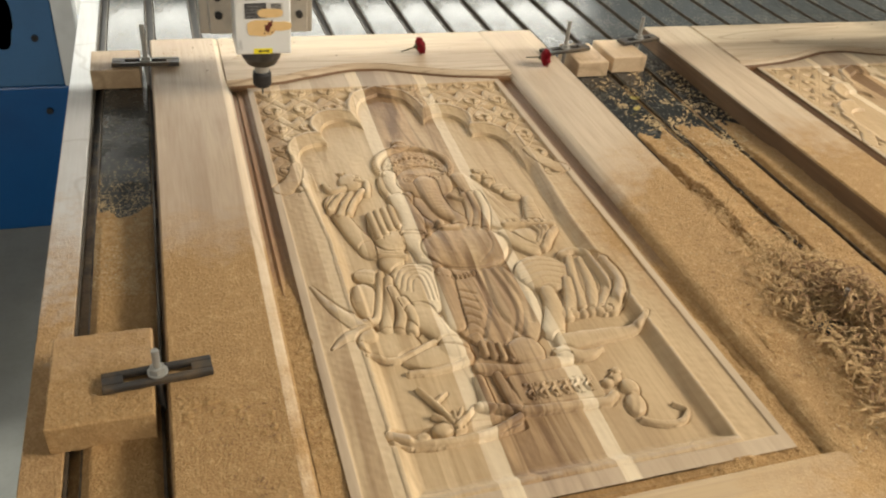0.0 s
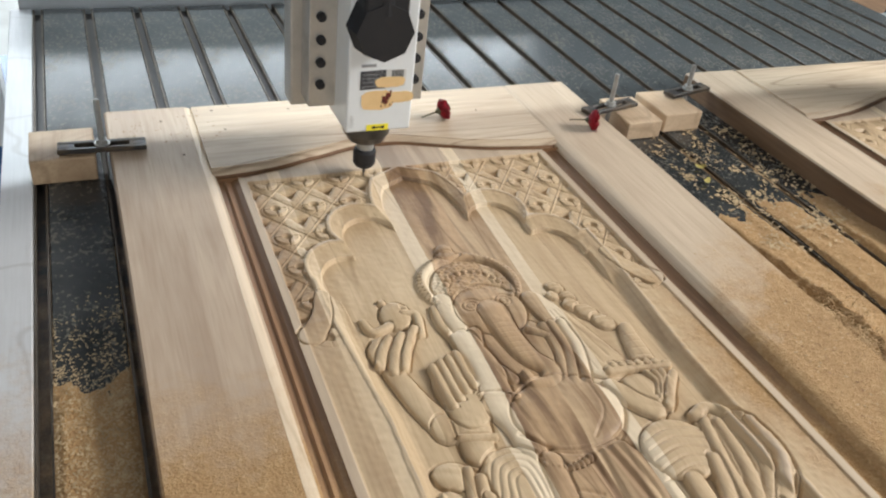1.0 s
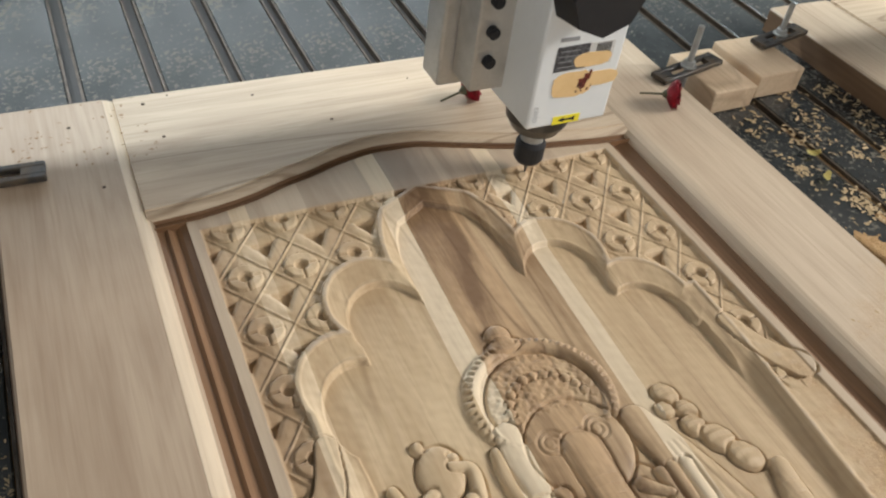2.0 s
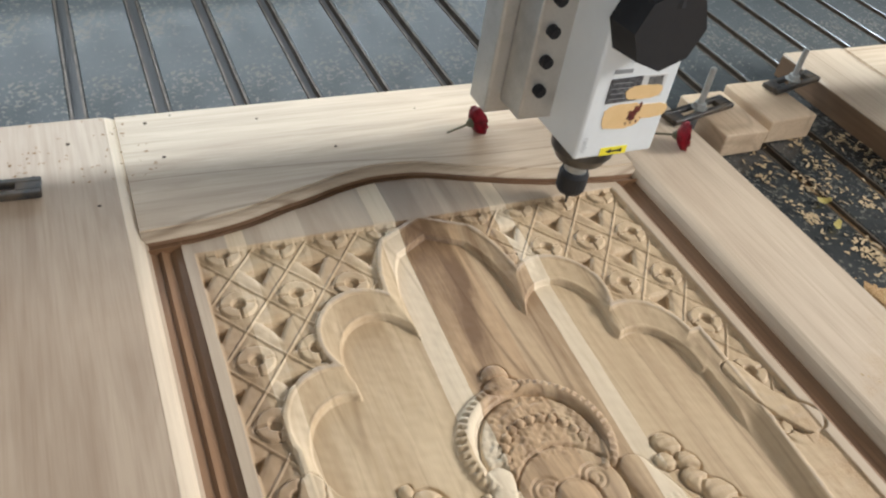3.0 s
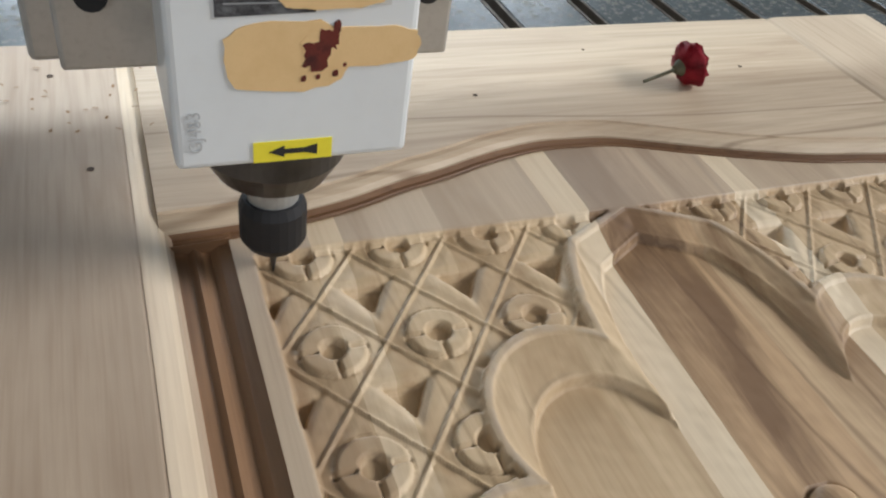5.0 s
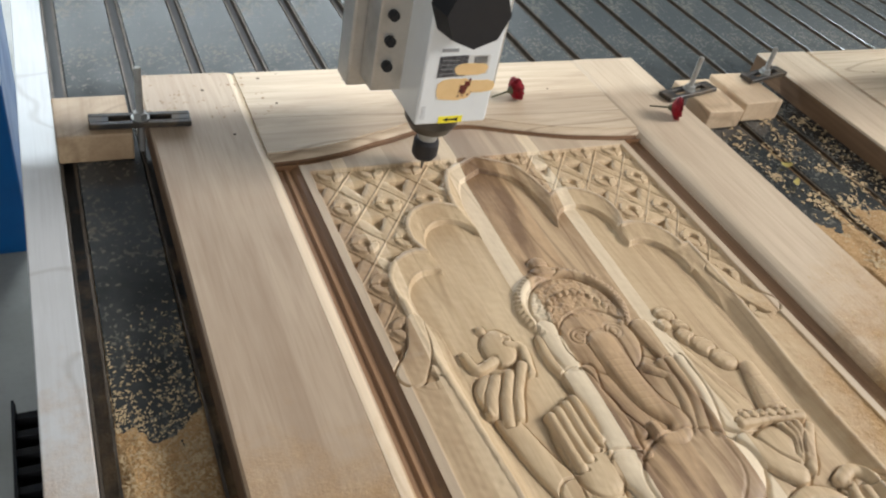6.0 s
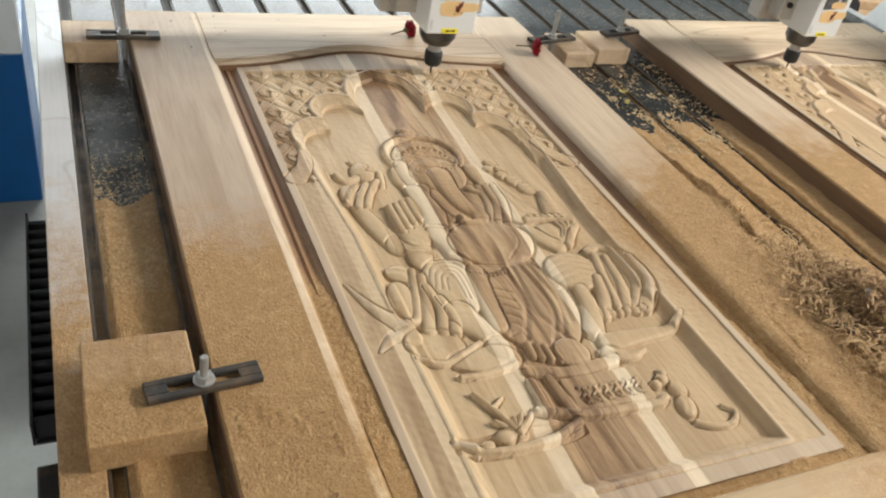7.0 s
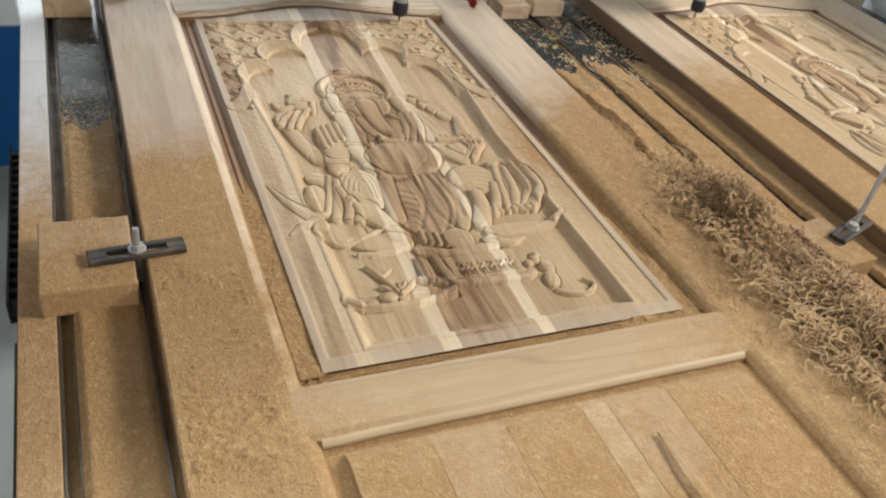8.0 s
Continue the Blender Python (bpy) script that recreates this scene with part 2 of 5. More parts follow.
def bed_material():
    n = Nodes("bed_sheet")
    wear = n.noise(n.place(), 16.0, 5.0, 0.65)
    c = n.mix(n.ramp(wear, 0.35, 0.7), rgb(0.022, 0.024, 0.024), rgb(0.052, 0.055, 0.054))
    # base colour turns greyer on the far part that no work covers
    along = n.add("SeparateXYZ", {0: n.add("TexCoord").outputs["Object"]}).outputs["Y"]
    edge = n.math("ADD", along, n.math("MULTIPLY", n.math("SUBTRACT", wear, 0.5), 0.12))
    c = n.mix(n.ramp(edge, 0.10, 0.34, 0.0, 0.75), c, rgb(0.110, 0.120, 0.120))
    chips = n.noise(n.place((1.0, 0.8, 1.0)), 165.0, 3.0, 0.65)
    cloud = n.noise(n.place(), 7.0, 3.0)
    thick = n.math("ADD", chips, n.math("MULTIPLY", n.math("SUBTRACT", cloud, 0.5), 0.55))
    speck = n.ramp(thick, 0.565, 0.625)
    c = n.mix(n.math("MULTIPLY", speck, 0.85), c, rgb(0.13, 0.115, 0.085))
    r = n.ramp(wear, 0.3, 0.7, 0.13, 0.27)
    r = n.math("MAXIMUM", r, n.math("MULTIPLY", speck, 0.8))
    n.bsdf.inputs["Specular IOR Level"].default_value = 0.5
    return n.finish(c, r, n.bump(chips, 0.12, 0.0015))


def dust_material(name, tint=None):
    n = Nodes(name)
    c, h = dust_layer(n)
    if tint:
        c = n.mix(1.0, c, tint, "MULTIPLY")
    return n.finish(c, 0.95, n.bump(h, 0.8, 0.0028))


m_bed = bed_material()
m_dust = dust_material("sawdust")
m_shaving = paint("shaving", rgb(0.56, 0.375, 0.185), 0.8, spots=0.4, scale=60.0)
m_shaving_dark = paint("shaving_dark", rgb(0.30, 0.175, 0.085), 0.8, spots=0.4, scale=60.0)
m_crumb = paint("crumb", rgb(0.48, 0.315, 0.15), 0.9, spots=0.5, scale=80.0)
m_chip = paint("chip", rgb(0.53, 0.39, 0.22), 0.85, spots=0.4, scale=80.0)
m_alu = paint("dulled_aluminium", rgb(0.095, 0.072, 0.050), 0.5, 0.35, 0.4, 40.0, rgb(0.040, 0.030, 0.020))
m_slot_dusty = wood("slot_dusty", rgb(0.03, 0.028, 0.025), rgb(0.02, 0.018, 0.016), dust=(-0.05, 0.9, None))
m_slot = paint("slot_black", rgb(0.02, 0.02, 0.02), 0.6, 0.0, 0.2)
m_steel_black = paint("black_steel", rgb(0.03, 0.028, 0.027), 0.5, 0.15, 0.25, 40.0, rgb(0.16, 0.11, 0.06))
m_bolt = paint("zinc_bolt", rgb(0.42, 0.42, 0.40), 0.5, 0.6, 0.25, 60.0)
m_body = paint("spindle_white", rgb(0.72, 0.745, 0.75), 0.34, 0.0, 0.06, 9.0)
m_plate = paint("cast_plate", rgb(0.50, 0.48, 0.44), 0.42, 0.55, 0.25, 25.0)
m_cap = paint("black_plastic", rgb(0.010, 0.010, 0.012), 0.62, 0.0, 0.2)
m_speck = paint("nail_hole", rgb(0.060, 0.036, 0.020), 0.8, 0.0, 0.2)
m_steel = paint("turned_steel", rgb(0.115, 0.115, 0.118), 0.33, 0.9, 0.3, 50.0)
m_label_black = paint("label_black", rgb(0.03, 0.03, 0.035), 0.5, 0.0, 0.3, 200.0, rgb(0.25, 0.26, 0.27))
m_label_white = paint("label_white", rgb(0.62, 0.62, 0.60), 0.5)
m_glue = paint("glue_residue", rgb(0.76, 0.53, 0.26), 0.6, 0.0, 0.18, 60.0, rgb(0.64, 0.42, 0.18))
m_stain = paint("red_stain", rgb(0.13, 0.018, 0.012), 0.5, 0.0, 0.4, 200.0, rgb(0.03, 0.005, 0.005))
m_yellow = paint("label_yellow", rgb(0.88, 0.76, 0.04), 0.5)
m_ink = paint("ink", rgb(0.02, 0.02, 0.02), 0.6)
m_ink_grey = paint("ink_grey", rgb(0.27, 0.275, 0.28), 0.6)
m_rose = paint("rose_petal", rgb(0.42, 0.012, 0.03), 0.55, 0.0, 0.4, 90.0, rgb(0.16, 0.004, 0.012))
m_stem = paint("stem", rgb(0.10, 0.09, 0.05), 0.7)
m_blue = paint("blue_enamel", rgb(0.0, 0.085, 0.27), 0.35, 0.0, 0.15, 6.0, rgb(0.0, 0.04, 0.14))
m_blue_pale = paint("blue_grey_enamel", rgb(0.05, 0.16, 0.33), 0.35, 0.0, 0.15, 6.0)
m_sky_blue = paint("sky_blue_sheet", rgb(0.02, 0.36, 0.72), 0.4, 0.0, 0.1)
m_white = paint("white_enamel", rgb(0.72, 0.74, 0.74), 0.35, 0.0, 0.1, 20.0)
m_grey = paint("grey_enamel", rgb(0.42, 0.44, 0.45), 0.4, 0.0, 0.1, 12.0)
m_concrete = paint("concrete", rgb(0.29, 0.29, 0.27), 0.8, 0.0, 0.35, 5.0, rgb(0.22, 0.22, 0.20), 0.3)
m_wall = paint("shed_wall", rgb(0.30, 0.295, 0.28), 0.9, 0.0, 0.2, 2.0)
m_roof = paint("shed_roof", rgb(0.20, 0.205, 0.21), 0.6, 0.0, 0.2, 2.0)
m_border = wood("border_dusty", rgb(0.56, 0.57, 0.57), rgb(0.42, 0.42, 0.41), along=(4, 4, 4), rough=0.4, dust=(-0.26, 0.40, None), streak=0.25)
m_block_raw = wood("block_raw", rgb(0.46, 0.33, 0.20), rgb(0.26, 0.16, 0.085), along=(5, 5, 5), streak=0.8)
m_scrap = paint("yellow_scrap", rgb(0.62, 0.52, 0.16), 0.7)
m_torn = paint("torn_sticker", rgb(0.36, 0.34, 0.25), 0.8, 0.0, 0.5, 40.0, rgb(0.10, 0.12, 0.12))
m_stile_second = wood("teak_frame_second", FRAME_PALE, FRAME_DARK, dust=(-0.24, 0.20, None))
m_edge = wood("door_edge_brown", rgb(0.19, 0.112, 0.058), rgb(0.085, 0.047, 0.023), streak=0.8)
m_serial = paint("serial_ink", rgb(0.48, 0.49, 0.49), 0.6)

# ---- the shed: plain floor, walls and roof that close the place ----
TOP, BED = 0.90, 0.862


def slab(name, x0, x1, y0, y1, z0, z1, material, label, category):
    ob = part(name, box(bmesh.new(), x0, x1, y0, y1, z0, z1), material)
    return tagged(ob, label, category, kind="structure")


slab("floor", -5, 7, -6, 7, -0.2, 0.0, m_concrete, "worn grey concrete workshop floor", "floor")
slab("wall_west", -5.2, -5, -6, 7, 0, 4.6, m_wall, "plain grey plastered shed wall", "wall")
slab("wall_east", 7, 7.2, -6, 7, 0, 4.6, m_wall, "plain grey plastered shed wall", "wall")
slab("wall_north", -5, 7, 7.0, 7.2, 3.3, 4.6, m_wall, "plain lintel wall over the open shed back", "wall")
slab("wall_south", -5, 7, -6.2, -6.0, 4.1, 4.6, m_wall, "plain lintel wall over the open shed front", "wall")
roof = new("ceiling", mesh_of("ceiling", box(box(box(box(bmesh.new(), -5, 7, -6, 2.15, 4.6, 4.7), -5, 7, 2.75, 7, 4.6, 4.7), -5, -2.3, 2.15, 2.75, 4.6, 4.7), 0.5, 7, 2.15, 2.75, 4.6, 4.7)))
roof.data.materials.append(m_roof)
tagged(roof, "grey sheet roof with one narrow roof light", "ceiling", kind="structure")

# ---- the router bed ----
PITCH, SLOT0, X0, X1, Y0, Y1 = 0.0945, -0.2345, -0.285, 1.925, -2.05, 0.775
bed = thing("router_bed", "slotted router bed of dark sheet strips and aluminium tracks", "machine bed")


def bed_slat_mesh(x0, x1):
    bm = box(bmesh.new(), x0, x1, Y0, Y1, BED - 0.018, BED, 0.0012, 1)
    return mesh_of("slat", bm)


def track_mesh():
    bm = bmesh.new()
    w, lip = 0.0088, 0.0030
    prof = [(-w, -0.018), (w, -0.018), (w, -0.0006), (w - lip, -0.0006), (w - lip, -0.004), (w - 0.002, -0.004),
            (w - 0.002, -0.016), (-w + 0.002, -0.016), (-w + 0.002, -0.004), (-w + lip, -0.004), (-w + lip, -0.0006), (-w, -0.0006)]
    extrude_profile(bm, prof, Y0, Y1)
    return mesh_of("track", bm)


slat_me, track_me = bed_slat_mesh(0.0098, PITCH - 0.0098), track_mesh()
slat_me.materials.append(m_bed)
track_me.materials.append(m_alu)
for k in range(23):
    s = SLOT0 + PITCH * k
    tr = new("track", track_me)
    tr.parent, tr.location = bed, (s, 0, BED)
    inner = part("slot_floor", box(bmesh.new(), s - 0.0066, s + 0.0066, Y0 + 0.001, Y1 - 0.001, BED - 0.0158, BED - 0.0115), m_slot_dusty, bed)
    if k < 22:
        sl = new("slat", slat_me)
        sl.parent, sl.location = bed, (s, 0, 0)
part("edge_strip", box(bmesh.new(), SLOT0 + 22 * PITCH + 0.0098, X1 - 0.001, Y0, Y1, BED - 0.05, BED + 0.0005, 0.0015), m_bed, bed)
part("edge_strip", box(bmesh.new(), X0, SLOT0 - 0.0098, Y0, Y1, BED - 0.05, BED + 0.0015, 0.0015), m_border, bed, "pale metal edge strip under sawdust")
part("frame_body", box(bmesh.new(), X0 + 0.012, X1 - 0.012, Y0 + 0.03, Y1 + 0.02, 0.06, BED - 0.0185, 0.004), m_steel_black, bed)
for k in range(40):
    part("side_hole", cyl(bmesh.new(), (X0 + 0.0135, Y0 + 0.1 + 0.07 * k, 0.74), (X0 + 0.0105, Y0 + 0.1 + 0.07 * k, 0.74), 0.012, n=10), m_slot, bed)
for x in (-0.2, 0.5, 1.15, 1.8):
    for y in (-1.8, 0.6):
        part("foot", cyl(bmesh.new(), (x, y, 0.0), (x, y, 0.06), 0.05, n=16), m_steel_black, bed)

end_beam = thing("end_beam", "grey steel beam with a row of bolts along the bed's end", "beam")
part("beam", box(bmesh.new(), -0.27, 1.985, 0.80, 0.90, 0.0, 0.97, 0.005), m_grey, end_beam)
for k in range(22):
    part("bolt", cyl(bmesh.new(), (-0.2 + 0.1 * k, 0.801, 0.925), (-0.2 + 0.1 * k, 0.794, 0.925), 0.008, n=8), m_slot, end_beam)

# ---- the gantry that carries the cutting heads ----
gantry = thing("gantry", "grey steel gantry beam that carries the cutting heads", "machine gantry")
# out of view; depth and height set so its shadow falls on the doors
part("beam", box(bmesh.new(), -1.75, 2.7, 0.13, 0.40, 1.30, 1.95, 0.006), m_grey, gantry)
part("leg", box(bmesh.new(), 2.62, 2.72, 0.10, 0.45, 0.0, 1.62, 0.006), m_grey, gantry)
part("leg", box(bmesh.new(), -1.78, -1.68, 0.13, 0.42, 0.0, 1.62, 0.006), m_grey, gantry)

# ---- the carved doors ----
MID = 0.2685  # the panel's middle line


RAIL_EDGE = ((-0.010, -0.010), (0.040, -0.007), (0.070, -0.002), (0.100, 0.005), (0.128, 0.016), (0.160, 0.024), (0.196, 0.037), (0.237, 0.046),
             (0.290, 0.043), (0.343, 0.024), (0.385, 0.010), (0.430, -0.002), (0.510, -0.014), (0.550, -0.016))


def rail_curve(x):
    """Lower edge of the top rail: a shallow hump with a shoulder on either side."""
    near = [x - 0.012, x - 0.006, x, x + 0.006, x + 0.012]
    return float(np.mean(np.interp(near, [p[0] for p in RAIL_EDGE], [p[1] for p in RAIL_EDGE])))


def arch_distance(X, Y):
    """Signed distance, negative within the niche under the foiled arch."""
    U, V = np.abs(X - 0.2605), np.abs(X - MID)

    def oval(cu, cy, ru, ry):
        return (np.sqrt(((U - cu) / ru) ** 2 + ((Y - cy) / ry) ** 2) - 1.0) * min(ru, ry)

    def join(p, q, k=0.008):
        h = np.clip(0.5 + 0.5 * (q - p) / k, 0, 1)
        return q * (1 - h) + p * h - k * h * (1 - h)

    ogee = np.maximum(oval(0.0, -0.136, 0.067, 0.113), (U + 1.9 * (Y + 0.030)) * 0.466)
    d = np.minimum(ogee, oval(0.097, -0.169, 0.046, 0.051))
    d = join(d, np.maximum(U - 0.054, np.maximum(Y + 0.140, -0.4 - Y)))
    d = np.minimum(d, oval(0.147, -0.250, 0.046, 0.052))
    half = np.interp(-Y, [0.25, 0.32, 0.51, 0.95], [0.197, 0.197, 0.183, 0.186])
    shaft = np.maximum(V - half, np.maximum(Y + 0.25, -0.953 - Y))
    core = np.maximum(U - 0.1260, np.maximum(Y + 0.170, -0.5 - Y))
    return join(np.minimum(d, shaft), core)


def arch_opening(X, Y):
    """Signed distance to the sunk ground within the bevelled arch."""
    U, V = np.abs(X - 0.2605), np.abs(X - MID)

    def oval(cu, cy, ru, ry):
        return (np.sqrt(((U - cu) / ru) ** 2 + ((Y - cy) / ry) ** 2) - 1.0) * min(ru, ry)

    d = np.maximum(oval(0.0, -0.152, 0.057, 0.106), (U + 1.7 * (Y + 0.050)) * 0.507)
    d = np.minimum(d, np.minimum(oval(0.092, -0.194, 0.040, 0.049), oval(0.143, -0.278, 0.040, 0.052)))
    d = np.minimum(d, np.maximum(U - 0.056, np.maximum(Y + 0.150, -0.4 - Y)))
    d = np.minimum(d, np.maximum(U - 0.129, np.maximum(Y + 0.205, -0.5 - Y)))
    half = np.interp(-Y, [0.25, 0.32, 0.51, 0.95], [0.178, 0.178, 0.166, 0.168])
    return np.minimum(d, np.maximum(V - half, np.maximum(Y + 0.290, -0.935 - Y)))


def smooth(a, lo, hi):
    t = np.clip((a - lo) / (hi - lo), 0, 1)
    return t * t * (3 - 2 * t)


class Relief:
    """A carved height field in metres, built up from rounded forms, strokes and cut lines."""

    def __init__(self, xs, ys):
        self.xs, self.ys = xs, ys
        self.X, self.Y = np.meshgrid(xs, ys)
        self.H = np.zeros_like(self.X)

    def window(self, x0, x1, y0, y1):
        i = slice(*np.searchsorted(self.xs, (x0, x1)))
        j = slice(*np.searchsorted(self.ys, (y0, y1)))
        return j, i

    def dome(self, x, y, rx, ry, top, base=-0.018, turn=0.0, power=0.34, folds=0.0, fold_n=6, fold_turn=0.0):
        r = max(rx, ry) * 1.05
        w = self.window(x - r, x + r, y - r, y + r)
        a = radians(turn)
        dx, dy = self.X[w] - x, self.Y[w] - y
        u, v = (dx * math.cos(a) + dy * math.sin(a)) / rx, (-dx * math.sin(a) + dy * math.cos(a)) / ry
        raw = 1 - u * u - v * v
        q = np.clip(raw, 0, None)
        wide = 0.0038 / min(rx, ry)
        self.H[w] -= 0.0082 * np.clip(1 - np.abs(raw + wide * 0.5) / wide, 0, 1) * (self.H[w] > base - 0.004)
        h = base + (top - base) * q ** power
        if folds:
            b = radians(fold_turn)
            s = u * math.cos(b) + v * math.sin(b) + 0.25 * (u * u + v * v)
            h = h - folds * (0.5 + 0.5 * np.cos(s * math.pi * fold_n)) * (q > 0.02)
        self.H[w] = np.where(q > 0, np.maximum(self.H[w], h), self.H[w])
        return self

    def stroke(self, pts, r0, r1, top, base=-0.018, sharp=0.30):
        pts = np.array(pts, float)
        r = max(r0, r1)
        w = self.window(pts[:, 0].min() - r, pts[:, 0].max() + r, pts[:, 1].min() - r, pts[:, 1].max() + r)
        X, Y, n = self.X[w], self.Y[w], len(pts) - 1
        best = np.full(X.shape, -9.0)
        for k in range(n):
            (ax, ay), (bx, by) = pts[k], pts[k + 1]
            L2 = (bx - ax) ** 2 + (by - ay) ** 2 + 1e-12
            t = np.clip(((X - ax) * (bx - ax) + (Y - ay) * (by - ay)) / L2, 0, 1)
            d = np.hypot(X - ax - t * (bx - ax), Y - ay - t * (by - ay))
            rad = r0 + (r1 - r0) * (k + t) / n
            best = np.maximum(best, 1 - (d / rad) ** 2)
        wide = 0.0034 / max(r0, r1)
        self.H[w] -= 0.0074 * np.clip(1 - np.abs(best + wide * 0.5) / wide, 0, 1) * (self.H[w] > base - 0.004)
        h = base + (top - base) * np.clip(best, 0, None) ** sharp
        self.H[w] = np.where(best > 0, np.maximum(self.H[w], h), self.H[w])
        return self

    def cut(self, pts, width, depth):
        pts = np.array(pts, float)
        w = self.window(pts[:, 0].min() - width, pts[:, 0].max() + width, pts[:, 1].min() - width, pts[:, 1].max() + width)
        X, Y = self.X[w], self.Y[w]
        near = np.full(X.shape, 9.0)
        for (ax, ay), (bx, by) in zip(pts, pts[1:]):
            L2 = (bx - ax) ** 2 + (by - ay) ** 2 + 1e-12
            t = np.clip(((X - ax) * (bx - ax) + (Y - ay) * (by - ay)) / L2, 0, 1)
            near = np.minimum(near, np.hypot(X - ax - t * (bx - ax), Y - ay - t * (by - ay)))
        self.H[w] -= depth * np.clip(1 - near / width, 0, 1)
        return self


def bend(*pts, n=8):
    """Points along a smooth curve through a few given ones."""
    p = [np.array(q, float) for q in pts]
    p = [2 * p[0] - p[1]] + p + [2 * p[-1] - p[-2]]
    out = []
    for a, b, c, d in zip(p, p[1:], p[2:], p[3:]):
        for k in range(n):
            t = k / n
            out.append(0.5 * (2 * b + (c - a) * t + (2 * a - 5 * b + 4 * c - d) * t * t + (3 * b - a - 3 * c + d) * t ** 3))
    return out + [p[-2]]


def carve(step):
    """The whole carved field of the upper panel."""
    xs = np.arange(0.024, 0.5135 + step / 2, step)
    ys = np.arange(-0.9815, 0.062, step)
    R = Relief(xs, ys)
    X, Y = R.X, R.Y
    # carved zone: lattice spandrels over the arch, a plain sunk niche below it
    inside = np.minimum(np.minimum(X - 0.034, 0.503 - X), np.minimum(-0.030 - Y, Y + 0.962))
    zone = smooth(inside, 0.0, 0.0022)
    d = arch_distance(X, Y)
    u, v = (X - 0.0590) / 0.0530, (Y + 0.1030) / 0.0680
    a, b = np.abs((u + v) % 1.0 - 0.5), np.abs((u - v) % 1.0 - 0.5)
    rib = np.maximum(1 - np.minimum(a, b) / 0.024, 0)
    cu, cv = (u + 0.5) % 1 - 0.5, (v + 0.5) % 1 - 0.5
    rad = np.hypot(cu * 0.0530, cv * 0.0680)
    hu, hv = u % 1 - 0.5, v % 1 - 0.5
    lat = -0.0062 - 0.0014 * np.maximum(1 - np.minimum(a, b) / 0.16, 0)
    lat = np.maximum(lat, -0.0080 + 0.0036 * np.sqrt(rib) * (rib > 0))
    disc = -0.0034 - 0.0046 * smooth(rad, 0.0152, 0.0170) - 0.0060 * smooth(-rad, -0.0070, -0.0056)
    spokes = ((np.abs(cu) * 0.053 < 0.0011) & (cv < 0)) | (np.abs(cv) * 0.068 < 0.0011)
    disc = disc - 0.0035 * spokes * (rad > 0.0076)
    lat = np.where(rad < 0.0172, disc, lat)
    tri = np.maximum(np.abs(hu) * 0.053 - (hv * 0.068 + 0.0125) * 0.56, hv * 0.068 - 0.0088)
    lat = lat - 0.0022 * smooth(-tri, -0.0052, 0.0) - 0.0080 * smooth(-tri, 0.0, 0.0012)
    lat = -0.0030 + (lat + 0.0030) * 1.05
    lower = smooth(-Y, 0.36, 0.40)
    lat = lat * (1 - lower) + (-0.0026) * lower
    ground = arch_opening(X, Y)
    across = np.clip(-d / np.maximum(-d + np.maximum(ground, 0), 1e-5), 0, 1)
    band = -0.0006 - 0.0016 * smooth(-d, 0.0, 0.0012) - 0.0066 * across + 0.0014 * smooth(across, 0.86, 0.97)
    band = np.where(ground < 0, -0.0080 - 0.0085 * smooth(-ground, 0.0, 0.0018), band)
    plain = np.interp(d, [-0.0190, -0.0130, -0.0020, 0.0], [-0.0180, -0.0160, -0.0030, -0.0008])
    mixed = smooth(-Y, 0.33, 0.37)
    niche = band * (1 - mixed) + plain * mixed
    field = np.where(d < 0, niche, np.where(d < 0.0045, -0.0006 - 0.0006 * smooth(d, 0.001, 0.0045), lat))
    R.H = field * zone
    for side in (1, -1):
        fx = lambda x: x if side == 1 else 2 * MID - x
        R.stroke(bend((fx(0.070), -0.300), (fx(0.060), -0.338), (fx(0.040), -0.368)), 0.009, 0.015, -0.0015, -0.006, 0.12)
    # halo with teeth, head dress and head
    w = R.window(0.180, 0.335, -0.385, -0.215)
    hx, hy = R.X[w] - 0.2570, R.Y[w] + 0.3120
    hr = np.hypot(hx / 0.0610, hy / 0.0570)
    ha = np.arctan2(hy, hx)
    ring = np.clip(1 - ((hr - 1) / 0.12) ** 2, 0, None) ** 0.4 * (hy > -0.040)
    teeth = 0.62 + 0.38 * (np.sin(ha * 58) > -0.1)
    R.H[w] = np.maximum(R.H[w], -0.018 + (0.0150 * ring * np.where(hr > 1, teeth, 1.0)))
    R.dome(0.252, -0.240, 0.012, 0.012, -0.001).dome(0.252, -0.252, 0.017, 0.008, -0.004)
    R.dome(0.258, -0.322, 0.052, 0.056, -0.0075, power=0.25)
    w = R.window(0.205, 0.312, -0.352, -0.262)
    grain = value_noise(R.X[w], R.Y[w], 0.0042, 31) + 0.6 * value_noise(R.X[w], R.Y[w], 0.0024, 32)
    inside_halo = np.clip(1 - ((R.X[w] - 0.258) / 0.050) ** 2 - ((R.Y[w] + 0.318) / 0.052) ** 2, 0, 1) > 0
    R.H[w] += np.where(inside_halo, (grain - 0.8) * 0.0050, 0)
    for k in range(11):
        t = radians(12 + 15.6 * k)
        R.dome(0.259 + 0.037 * math.cos(t), -0.328 + 0.036 * math.sin(t), 0.0040, 0.0040, -0.002, -0.009)
    # shawl behind the head, ears and trunk
    R.dome(0.262, -0.452, 0.066, 0.066, -0.0095, power=0.3)
    R.stroke(bend((0.196, -0.350), (0.192, -0.378), (0.199, -0.408)), 0.0065, 0.0060, -0.005)
    R.stroke(bend((0.211, -0.336), (0.209, -0.368), (0.214, -0.402)), 0.0110, 0.0120, -0.004)
